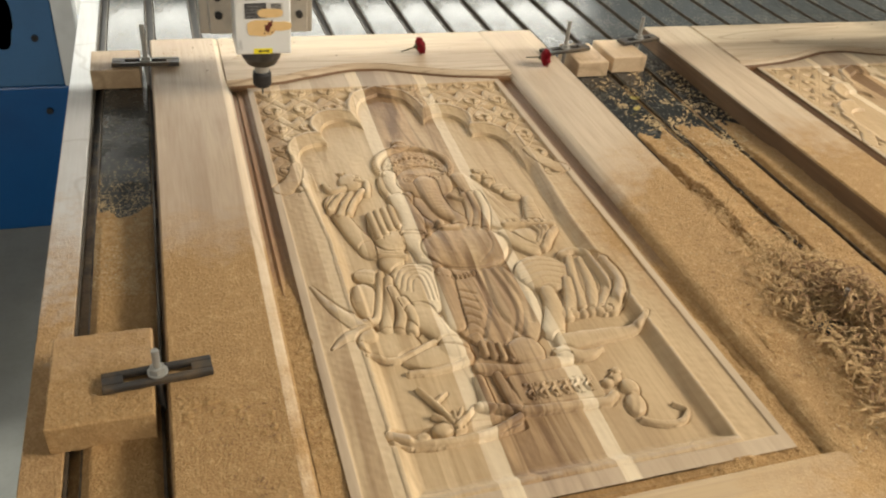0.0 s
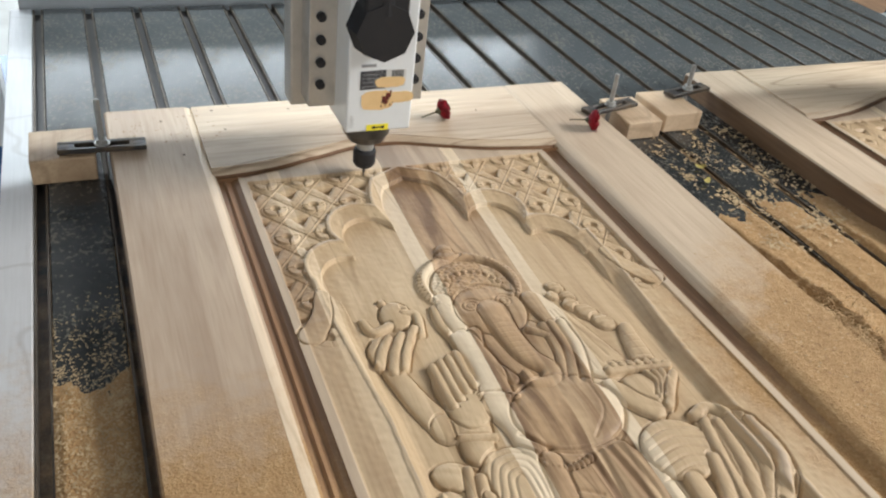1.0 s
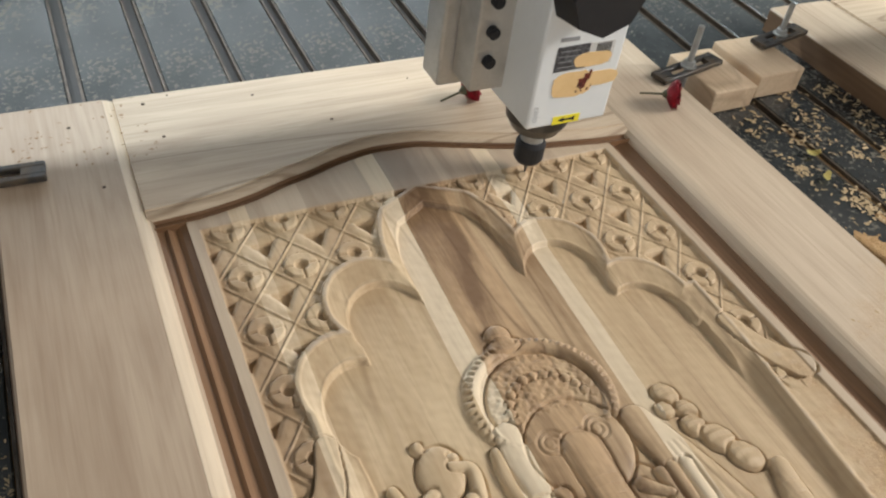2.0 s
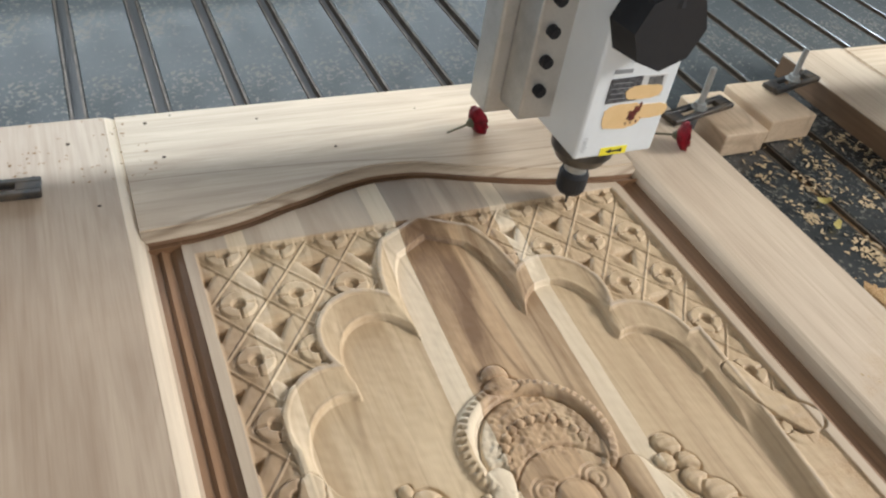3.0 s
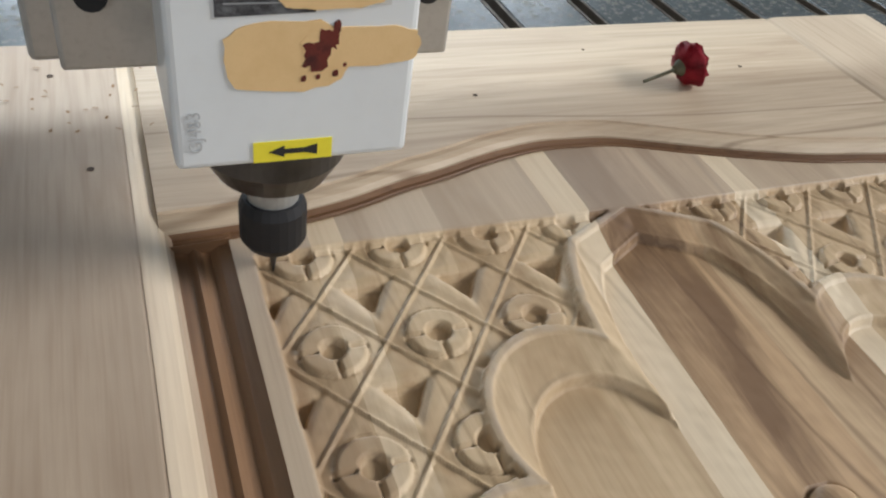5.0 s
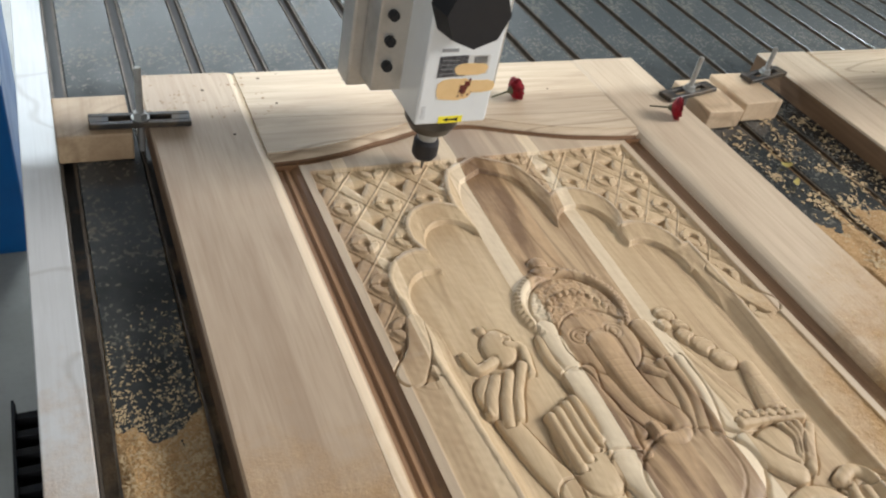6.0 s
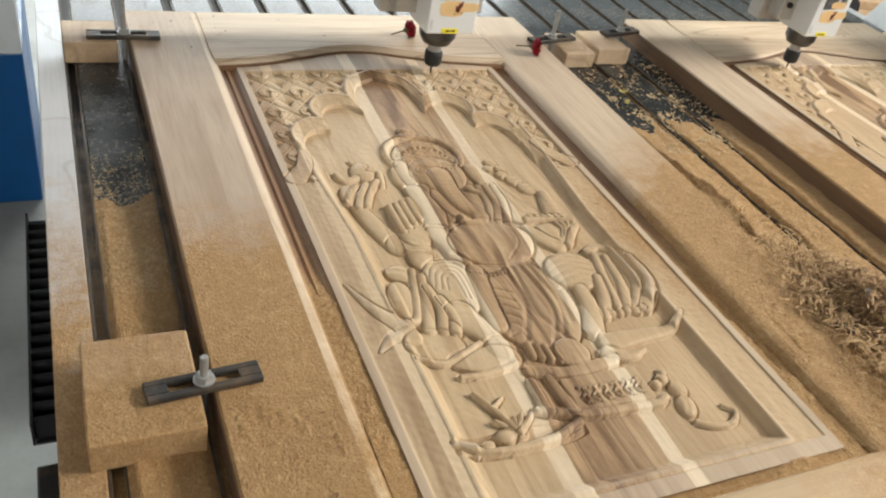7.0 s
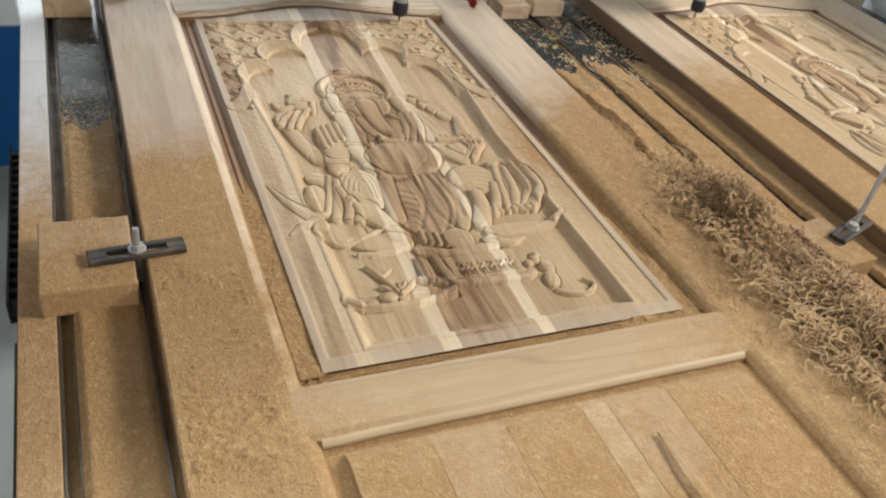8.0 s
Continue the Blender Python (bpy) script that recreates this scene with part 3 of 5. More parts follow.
    R.stroke(bend((0.322, -0.362), (0.338, -0.420), (0.350, -0.486)), 0.0150, 0.0270, -0.0060, sharp=0.2)
    for k in range(3):
        R.cut([(0.331 + 0.006 * k, -0.392), (0.336 + 0.012 * k, -0.498 + 0.008 * k)], 0.0020, 0.0020)
    for x0, x1 in ((0.311, 0.288), (0.323, 0.300), (0.336, 0.315)):
        R.stroke(bend((x0, -0.412), (x0 - 0.004, -0.462), (x1, -0.512)), 0.0058, 0.0068, -0.0028)
    R.dome(0.262, -0.368, 0.045, 0.046, -0.0028, power=0.3)
    for ex in (0.240, 0.284):
        R.cut([(ex + rr * math.cos(t), -0.359 + rr * math.sin(t)) for t, rr in zip(np.linspace(0.4, 13.0, 40), np.linspace(0.0135, 0.0030, 40))], 0.0019, 0.0042)
    R.stroke(bend((0.262, -0.372), (0.262, -0.412), (0.268, -0.456), (0.282, -0.482), (0.272, -0.502), (0.254, -0.496), (0.252, -0.484)), 0.0185, 0.0070, 0.0028)
    for k in range(8):
        y = -0.398 - 0.009 * k
        R.cut([(0.250 + 0.001 * k, y), (0.280 + 0.001 * k, y - 0.003)], 0.0012, 0.0014)
    R.stroke(bend((0.225, -0.402), (0.218, -0.440), (0.236, -0.486)), 0.0085, 0.0070, -0.003)
    R.stroke([(0.290, -0.415), (0.308, -0.430)], 0.0060, 0.0030, 0.000)
    # the hooked tool and the arm that holds it
    R.dome(0.146, -0.350, 0.0190, 0.0250, -0.0030, turn=-10).dome(0.137, -0.323, 0.0055, 0.0060, -0.005).dome(0.160, -0.341, 0.0050, 0.0050, -0.004)
    R.stroke(bend((0.105, -0.352), (0.111, -0.372), (0.132, -0.366)), 0.0050, 0.0060, -0.004)
    R.stroke(bend((0.156, -0.348), (0.170, -0.356), (0.163, -0.388)), 0.0045, 0.0065, -0.003)
    R.stroke(bend((0.112, -0.440), (0.124, -0.492), (0.138, -0.530)), 0.0120, 0.0165, -0.005)
    R.dome(0.140, -0.532, 0.0180, 0.0190, -0.005, folds=0.0012, fold_n=4)
    R.dome(0.114, -0.406, 0.0185, 0.0260, -0.002, turn=-12)
    for ax, ay, bx, by in ((0.158, -0.379, 0.126, -0.436), (0.140, -0.386, 0.112, -0.441), (0.124, -0.388, 0.101, -0.428)):
        R.stroke([(ax, ay), ((ax + bx) / 2 - 0.003, (ay + by) / 2), (bx, by)], 0.0058, 0.0066, 0.0005)
    # the raised palm in front of it
    R.dome(0.172, -0.486, 0.0260, 0.0480, -0.0030, power=0.2)
    R.stroke([(0.167, -0.522), (0.158, -0.568)], 0.0210, 0.0170, -0.004)
    R.dome(0.170, -0.512, 0.0230, 0.0290, -0.001, power=0.28)
    for k in range(4):
        x = 0.1555 + 0.0112 * k
        R.stroke(bend((x, -0.446 + 0.0045 * k), (x - 0.001, -0.478 + 0.004 * k), (x, -0.506 + 0.008 * k)), 0.0057, 0.0060, 0.0020)
    R.stroke([(0.146, -0.548), (0.180, -0.556)], 0.0040, 0.0040, 0.0005)
    R.stroke(bend((0.207, -0.412), (0.214, -0.455), (0.209, -0.500)), 0.0160, 0.0180, -0.0015)
    R.stroke([(0.190, -0.500), (0.228, -0.510)], 0.0045, 0.0045, 0.0005)
    R.stroke(bend((0.203, -0.516), (0.212, -0.548), (0.212, -0.582)), 0.0180, 0.0160, -0.0020)
    # the beaded noose, and the hand with a bowl of sweets
    for x, y, r in ((0.362, -0.348, 0.0100), (0.352, -0.362, 0.0070), (0.370, -0.368, 0.0085), (0.367, -0.385, 0.0100), (0.379, -0.402, 0.0125), (0.390, -0.424, 0.0125)):
        R.dome(x, y, r, r * 1.25, -0.0045, turn=35, power=0.22, folds=0.0022, fold_n=3, fold_turn=60)
    R.stroke(bend((0.410, -0.442), (0.404, -0.470), (0.398, -0.505)), 0.0085, 0.0160, -0.001)
    for k in range(4):
        R.cut([(0.394, -0.456 - 0.012 * k), (0.418, -0.459 - 0.012 * k)], 0.0016, 0.0020)
    R.dome(0.372, -0.546, 0.0330, 0.0310, -0.001, power=0.3)
    R.stroke([(0.349, -0.504), (0.384, -0.506), (0.420, -0.513)], 0.0070, 0.0070, 0.0015)
    for k in range(6):
        R.dome(0.357 + 0.0105 * k, -0.497 - 0.0018 * k, 0.0058, 0.0058, 0.000)
    for k in range(3):
        R.stroke(bend((0.388 + 0.0095 * k, -0.520 - 0.001 * k), (0.392 + 0.006 * k, -0.538), (0.382 + 0.006 * k, -0.558)), 0.0046, 0.0052, 0.0030)
    R.stroke(bend((0.419, -0.528), (0.404, -0.545), (0.384, -0.570)), 0.0060, 0.0065, 0.0015)
    R.stroke(bend((0.340, -0.524), (0.350, -0.552), (0.366, -0.572)), 0.0100, 0.0120, -0.004)
    # robe below the belly, then the round belly and its girdle
    R.dome(0.264, -0.668, 0.066, 0.096, -0.0060, power=0.22)
    for x0, y0, x1, y1, x2, y2 in ((0.262, -0.604, 0.262, -0.668, 0.232, -0.736), (0.276, -0.602, 0.268, -0.690, 0.282, -0.736), (0.288, -0.602, 0.292, -0.690, 0.268, -0.744),
                                   (0.300, -0.602, 0.306, -0.680, 0.284, -0.738), (0.315, -0.604, 0.316, -0.660, 0.306, -0.715)):
        R.cut(bend((x0, y0), (x1, y1), (x2, y2)), 0.0060, 0.0060)
    for k in range(6):
        y = -0.640 - 0.0165 * k
        R.cut(bend((0.208, y - 0.006), (0.228, y), (0.250 - 0.003 * k, y - 0.012)), 0.0034, 0.0042)
    R.dome(0.272, -0.545, 0.064, 0.050, 0.0020, power=0.36)
    R.cut(bend((0.206, -0.562), (0.240, -0.594), (0.276, -0.600), (0.312, -0.590), (0.334, -0.562)), 0.0042, 0.0060)
    R.cut(bend((0.314, -0.515), (0.309, -0.556), (0.282, -0.586)), 0.0026, 0.0030)
    for k in range(9):
        R.dome(0.214 + 0.006 * k, -0.604 - 0.010 * math.sin(0.35 * k), 0.0038, 0.0048, -0.001)
    # folded leg, wrap and hanging folds on one side
    R.dome(0.138, -0.650, 0.0420, 0.0600, -0.0055, power=0.2)
    R.dome(0.123, -0.590, 0.0230, 0.0170, -0.003, turn=-25, folds=0.0014, fold_n=3, fold_turn=80)
    R.dome(0.105, -0.641, 0.0180, 0.0370, -0.001, turn=-6, power=0.2)
    R.dome(0.178, -0.626, 0.0400, 0.0560, -0.0005, turn=-8, power=0.36)
    for k in range(4):
        f = 0.88 - 0.21 * k
        R.cut(bend((0.178 - 0.036 * f, -0.640 + 0.020 * f), (0.178 - 0.012 * f, -0.626 + 0.050 * f), (0.178 + 0.030 * f, -0.618 + 0.030 * f), (0.178 + 0.030 * f, -0.650 - 0.010 * f)), 0.0024, 0.0036)
    R.stroke(bend((0.137, -0.588), (0.124, -0.640), (0.112, -0.676), (0.094, -0.684)), 0.0055, 0.0060, 0.0005)
    R.stroke(bend((0.145, -0.600), (0.132, -0.655), (0.120, -0.698)), 0.0062, 0.0090, 0.0000)
    R.stroke(bend((0.144, -0.622), (0.146, -0.668), (0.135, -0.702)), 0.0062, 0.0085, 0.0010)
    R.stroke(bend((0.152, -0.646), (0.158, -0.680), (0.150, -0.706)), 0.0062, 0.0085, 0.0005)
    R.stroke(bend((0.168, -0.676), (0.180, -0.704), (0.190, -0.730)), 0.0200, 0.0150, -0.002)
    R.dome(0.191, -0.746, 0.0210, 0.0200, 0.000, turn=20)
    R.stroke(bend((0.222, -0.600), (0.214, -0.655), (0.208, -0.705)), 0.0120, 0.0120, -0.003)
    # sleeve and flying folds on the other side
    R.dome(0.418, -0.655, 0.0470, 0.0680, -0.0050, turn=-8, power=0.2)
    R.dome(0.361, -0.624, 0.0400, 0.0400, -0.0005, power=0.3)
    for k in range(5):
        y = -0.602 - 0.0125 * k
        R.cut(bend((0.330 - 0.002 * k, y - 0.004), (0.360, y + 0.003), (0.396 - 0.003 * k, y - 0.008)), 0.0026, 0.0040)
    for (ax, ay), (bx, by), (cx, cy), r in (((0.410, -0.596), (0.394, -0.655), (0.384, -0.704), 0.0075), ((0.423, -0.606), (0.414, -0.662), (0.397, -0.712), 0.0078), ((0.436, -0.604), (0.436, -0.664), (0.408, -0.716), 0.0075),
                                            ((0.456, -0.616), (0.455, -0.668), (0.420, -0.716), 0.0085), ((0.386, -0.645), (0.372, -0.690), (0.356, -0.716), 0.0085), ((0.350, -0.664), (0.344, -0.700), (0.326, -0.740), 0.0130)):
        R.stroke(bend((ax, ay), (bx, by), (cx, cy)), r * 0.8, r * 1.15, 0.0005)
    R.stroke(bend((0.404, -0.590), (0.424, -0.583), (0.438, -0.598)), 0.0075, 0.0070, -0.001)
    for k in range(5):
        R.dome(0.368 + 0.0115 * k, -0.714 - 0.002 * (k % 2), 0.0066, 0.0066, 0.000)
    # feet
    for k in range(4):
        R.stroke([(0.228 + 0.0095 * k, -0.744 - 0.004 * k), (0.226 + 0.010 * k, -0.764 - 0.005 * k)], 0.0042, 0.0046, 0.000)
    R.dome(0.277, -0.768, 0.0230, 0.0250, -0.001, power=0.25)
    # lotus petals and the seat
    R.stroke(bend((0.041, -0.607), (0.062, -0.655), (0.090, -0.694)), 0.003, 0.013, -0.0005, -0.010)
    R.stroke(bend((0.047, -0.726), (0.068, -0.708), (0.092, -0.706)), 0.003, 0.014, -0.0005, -0.010)
    R.stroke(bend((0.461, -0.734), (0.430, -0.758), (0.388, -0.760), (0.335, -0.762)), 0.004, 0.016, -0.001)
    R.stroke(bend((0.372, -0.784), (0.350, -0.790), (0.322, -0.780)), 0.003, 0.012, -0.001)
    R.dome(0.116, -0.724, 0.0380, 0.0260, -0.0080, turn=-10, power=0.2)
    R.dome(0.168, -0.756, 0.0440, 0.0200, -0.0050, turn=-6, power=0.2)
    R.stroke(bend((0.086, -0.742), (0.116, -0.752), (0.140, -0.744), (0.170, -0.730)), 0.0040, 0.0045, -0.003)
    R.stroke(bend((0.128, -0.776), (0.160, -0.778), (0.200, -0.770)), 0.0045, 0.0045, -0.004)
    R.stroke(bend((0.212, -0.784), (0.262, -0.796), (0.322, -0.790)), 0.0090, 0.0090, -0.006)
    # the tablet, its ledge, the mouse and the tray of sweets
    w = R.window(0.238, 0.342, -0.866, -0.806)
    R.H[w] = np.maximum(R.H[w], -0.0075)
    for k in range(6):
        x = 0.252 + 0.0145 * k
        R.stroke([(x, -0.823 - 0.001 * k), (x + 0.010, -0.823 - 0.001 * k)], 0.0024, 0.0024, -0.002)
        R.stroke([(x + 0.006, -0.824), (x + 0.006, -0.846)], 0.0024, 0.0020, -0.002)
        R.stroke(bend((x + 0.005, -0.833), (x - 0.001, -0.838), (x + 0.003, -0.845)), 0.0022, 0.0020, -0.002)
    R.stroke([(0.192, -0.842), (0.246, -0.860), (0.340, -0.866), (0.352, -0.858)], 0.006, 0.006, -0.001)
    R.stroke([(0.205, -0.800), (0.202, -0.845)], 0.006, 0.008, -0.005).stroke([(0.228, -0.800), (0.232, -0.850)], 0.006, 0.008, -0.005)
    R.dome(0.366, -0.832, 0.010, 0.008, -0.004, turn=30).dome(0.377, -0.850, 0.011, 0.013, -0.003).dome(0.371, -0.876, 0.012, 0.017, -0.004, turn=-20, folds=0.0015, fold_n=3)
    R.dome(0.354, -0.838, 0.007, 0.007, -0.004).dome(0.372, -0.822, 0.006, 0.006, -0.004)
    R.stroke(bend((0.368, -0.900), (0.384, -0.909), (0.410, -0.912), (0.426, -0.898), (0.416, -0.886)), 0.0046, 0.0034, -0.006)
    R.dome(0.156, -0.874, 0.0760, 0.0150, -0.003, power=0.2)
    R.cut(bend((0.090, -0.867), (0.150, -0.870), (0.224, -0.865)), 0.0105, 0.0300)
    R.stroke(bend((0.080, -0.866), (0.112, -0.880), (0.152, -0.885), (0.192, -0.881), (0.230, -0.867)), 0.0050, 0.0050, 0.0015)
    R.dome(0.156, -0.860, 0.013, 0.013, 0.001)
    for k in range(5):
        R.stroke([(0.158, -0.866), (0.136 + 0.011 * k, -0.846 + 0.003 * (k % 2))], 0.004, 0.003, 0.0015)
    R.dome(0.140, -0.866, 0.012, 0.010, -0.001).dome(0.116, -0.872, 0.009, 0.006, -0.004)
    R.stroke(bend((0.152, -0.852), (0.145, -0.832), (0.130, -0.803)), 0.005, 0.003, -0.003)
    R.stroke([(0.146, -0.824), (0.160, -0.814)], 0.003, 0.002, -0.006)
    # tool marks and the slight unevenness of the cutter
    R.H += (value_noise(X, Y, 0.006, 3) - 0.5) * 0.0011 * zone + (value_noise(X, Y, 0.03, 4) - 0.5) * 0.0006
    # the figure stands lower than the arch and keeps its cut lines
    figure = smooth(-ground, -0.002, 0.004)
    R.H = R.H * (1 - figure) + (-0.0165 + (R.H + 0.0165) * 0.60) * figure
    R.H = np.clip(R.H * 0.70, -0.0155, 0.003)
    # rebate under the rail's edge
    rim = np.array([rail_curve(x) for x in xs])[None, :]
    R.H = np.where(Y > rim - 0.0076, -0.0075, R.H)
    return R


STAVES = [(0.024, 0.064, "tan"), (0.064, 0.082, "blond"), (0.082, 0.140, "pale"), (0.140, 0.212, "pale"), (0.212, 0.236, "cream"), (0.236, 0.296, "brown"),
          (0.296, 0.345, "umber"), (0.345, 0.364, "cream"), (0.364, 0.432, "dusted"), (0.432, 0.503, "dusted"), (0.503, 0.5135, "pale")]


def lean_of(x):
    """The middle staves were glued up slightly askew: shift in x per metre along the panel."""
    return float(np.interp(x, [0.10, 0.20, 0.37, 0.46], [0.0, 0.045, 0.045, 0.0]))


STAVE_WOOD = {"tan": m_tan, "pale": m_pale, "cream": m_cream, "brown": m_brown, "umber": m_umber, "blond": m_blond, "dusted": m_dusted}


def door(step, mirror, label):
    top = thing("carved_door", label, "door", group="carved doors on the router bed")
    flip = Matrix.Translation((1.64, 0, 0)) @ Matrix.Diagonal((-1, 1, 1, 1))

    def put(name, bm, material, label="", smooth=False):
        if mirror:
            bmesh.ops.transform(bm, matrix=flip, verts=bm.verts)
            bmesh.ops.reverse_faces(bm, faces=bm.faces)
        return part(name, bm, material, top, label, smooth)

    yb, yt, th = -1.90, 0.205, TOP - BED
    # stiles, with the moulded inner edge
    for sx in (0, 1):
        fx = (lambda x: x) if sx == 0 else (lambda x: 2 * MID - 0.010 - x + 0.0)
        ox = -0.138
        prof = [(ox, BED + 0.001), (ox, TOP - 0.0025), (ox + 0.0025, TOP), (-0.0225, TOP), (-0.0165, TOP - 0.0011), (-0.0105, TOP - 0.0035), (-0.0060, TOP - 0.0068), (-0.004, TOP - 0.0100), (-0.004, BED + 0.001)]
        if sx:
            prof = [(2 * MID - x, z) for x, z in prof]
        put("stile", extrude_profile(bmesh.new(), prof, yb, yt, 12, 0.0006), m_stile_second if mirror else (m_stile_right if sx else m_stile))
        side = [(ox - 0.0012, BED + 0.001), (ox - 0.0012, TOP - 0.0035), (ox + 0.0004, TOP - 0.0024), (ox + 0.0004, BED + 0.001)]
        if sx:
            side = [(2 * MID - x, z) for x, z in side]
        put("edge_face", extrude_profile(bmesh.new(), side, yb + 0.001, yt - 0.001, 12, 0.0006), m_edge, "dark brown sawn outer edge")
        e = [(-0.0205, TOP + 0.0001), (-0.0165, TOP - 0.0008), (-0.0105, TOP - 0.0032), (-0.0075, TOP - 0.0055), (-0.0095, TOP - 0.0070), (-0.0180, TOP - 0.0040)]
        if sx:
            e = [(2 * MID - x, z) for x, z in e]
        put("edge_bead", extrude_profile(bmesh.new(), e, yb + 0.002, yt - 0.002, 40, 0.0), m_stile_second if mirror else (m_stile_right if sx else m_bead), "" if sx else "rounded inner edge, its highlight put in as paler wood")
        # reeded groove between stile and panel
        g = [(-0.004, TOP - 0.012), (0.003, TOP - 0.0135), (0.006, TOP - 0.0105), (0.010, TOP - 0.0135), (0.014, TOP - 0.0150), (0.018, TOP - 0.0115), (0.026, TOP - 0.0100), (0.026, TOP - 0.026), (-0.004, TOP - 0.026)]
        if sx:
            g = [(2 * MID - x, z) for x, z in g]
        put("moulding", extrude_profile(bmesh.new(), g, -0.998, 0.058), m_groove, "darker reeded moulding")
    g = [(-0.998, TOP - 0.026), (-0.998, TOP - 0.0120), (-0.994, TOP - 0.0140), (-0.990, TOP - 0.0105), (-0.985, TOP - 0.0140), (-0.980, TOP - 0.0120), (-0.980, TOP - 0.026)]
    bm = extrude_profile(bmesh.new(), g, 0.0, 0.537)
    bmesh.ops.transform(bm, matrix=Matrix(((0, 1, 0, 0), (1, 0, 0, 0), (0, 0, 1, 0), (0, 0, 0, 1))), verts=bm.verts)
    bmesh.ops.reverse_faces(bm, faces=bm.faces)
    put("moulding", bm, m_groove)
    # top rail with its humped lower edge
    bm, cbm = bmesh.new(), bmesh.new()
    n = 90
    rows, coves = [], []
    for i in range(n + 1):
        x = -0.0095 + (0.5465 + 0.0095) * i / n
        c = rail_curve(x)
        sec = [(yt, BED + 0.001), (yt, TOP - 0.002), (yt - 0.002, TOP), (c + 0.0140, TOP), (c + 0.0135, TOP - 0.0016), (c + 0.0095, TOP - 0.0018), (c + 0.0055, TOP - 0.0034), (c + 0.0030, TOP - 0.0062), (c + 0.0022, TOP - 0.0200), (c + 0.02, BED + 0.001)]
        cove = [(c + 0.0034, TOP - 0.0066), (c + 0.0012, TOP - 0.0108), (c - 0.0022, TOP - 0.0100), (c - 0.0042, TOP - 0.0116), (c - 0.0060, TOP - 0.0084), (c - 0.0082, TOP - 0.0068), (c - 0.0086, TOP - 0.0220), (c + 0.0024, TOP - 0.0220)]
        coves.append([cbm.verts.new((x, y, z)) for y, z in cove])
        rows.append([bm.verts.new((x, y, z)) for y, z in sec])
    for one, rings in ((bm, rows), (cbm, coves)):
        for a, b in zip(rings, rings[1:]):
            for j in range(len(a)):
                k = (j + 1) % len(a)
                one.faces.new((a[j], b[j], b[k], a[k]))
        one.faces.new(rings[0])
        one.faces.new(rings[-1][::-1])
        bmesh.ops.recalc_face_normals(one, faces=one.faces)
    put("top_rail", bm, m_rail, "pale top rail with a humped lower edge")
    put("moulding", cbm, m_cove, "cove under the rail, its shade put in as dark brown")
    # small dark discs for the specks on rail and stile
    for x, y in ((0.020, 0.185), (0.048, 0.196), (0.030, 0.118), (0.212, 0.101), (0.330, 0.160), (0.140, 0.172), (0.455, 0.118), (-0.060, 0.160), (-0.095, 0.110), (-0.040, 0.050)):
        put("nail_hole", cyl(bmesh.new(), (x, y, TOP - 0.001), (x, y, TOP + 0.0003), 0.0017 + 0.0006 * math.sin(x * 90), n=9), m_speck)
    # lock rail and lower panel
    prof = [(-1.078, BED + 0.001), (-1.078, TOP - 0.009), (-1.074, TOP - 0.003), (-1.066, TOP), (-1.008, TOP), (-1.001, TOP - 0.002), (-0.996, TOP - 0.009), (-0.996, BED + 0.001)]
    bm = extrude_profile(bmesh.new(), prof, -0.0222, 0.5592)
    bmesh.ops.transform(bm, matrix=Matrix(((0, 1, 0, 0), (1, 0, 0, 0), (0, 0, 1, 0), (0, 0, 0, 1))), verts=bm.verts)
    bmesh.ops.reverse_faces(bm, faces=bm.faces)
    put("lock_rail", bm, m_rail_low)
    # thin bead whose paler colour stands for the highlight on the rail's edge
    e = [(-1.0800, TOP - 0.0100), (-1.0800, TOP - 0.0060), (-1.0775, TOP - 0.0032), (-1.0738, TOP - 0.0016), (-1.0725, TOP - 0.0030), (-1.0740, TOP - 0.0100)]
    bm = extrude_profile(bmesh.new(), e, -0.0032, 0.5402, 30)
    for v in bm.verts:
        v.co.x += 0.0010 * noise.noise((v.co.y * 14.0, 0.3, 2.0))
    bmesh.ops.transform(bm, matrix=Matrix(((0, 1, 0, 0), (1, 0, 0, 0), (0, 0, 1, 0), (0, 0, 0, 1))), verts=bm.verts)
    bmesh.ops.reverse_faces(bm, faces=bm.faces)
    put("rail_bead", bm, m_rail_bead_lit, "rounded lower edge of the rail with a painted highlight")
    # base board in the darker groove brown, left visible around the field staves
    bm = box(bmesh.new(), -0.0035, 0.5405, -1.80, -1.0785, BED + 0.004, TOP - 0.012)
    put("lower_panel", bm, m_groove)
    field = ((0.016, 0.105, m_low_panel), (0.105, 0.190, m_low_brown), (0.190, 0.285, m_low_panel), (0.285, 0.318, m_low_cream), (0.318, 0.400, m_low_brown), (0.400, 0.520, m_low_panel))
    for x0, x1, tone in field:
        bm = box(bmesh.new(), x0, x1 - 0.0001, -1.76, -1.090, TOP - 0.0118, TOP - 0.0025, 0.0006, 1)
        for v in bm.verts:
            if v.co.z > TOP - 0.006 and (v.co.y > -1.11 or v.co.y < -1.75):
                v.co.y += 0.016 if v.co.y < -1.4 else -0.016
        put("field_stave", bm, tone)
    for x, w in ((0.350, 0.016),):
        bm = bmesh.new()
        leaf = [(x - w * math.sin(math.pi * k / 12) * (1 + 0.3 * math.sin(k)), -1.160 - 0.022 * k) for k in range(13)] + [(x + w * math.sin(math.pi * k / 12), -1.160 - 0.022 * k) for k in range(11, 0, -1)]
        ring = [bm.verts.new((px, py, TOP - 0.0008)) for px, py in leaf]
        tip = [bm.verts.new((x + (px - x) * 0.4, py, TOP + 0.003)) for px, py in leaf]
        bm.faces.new(tip)
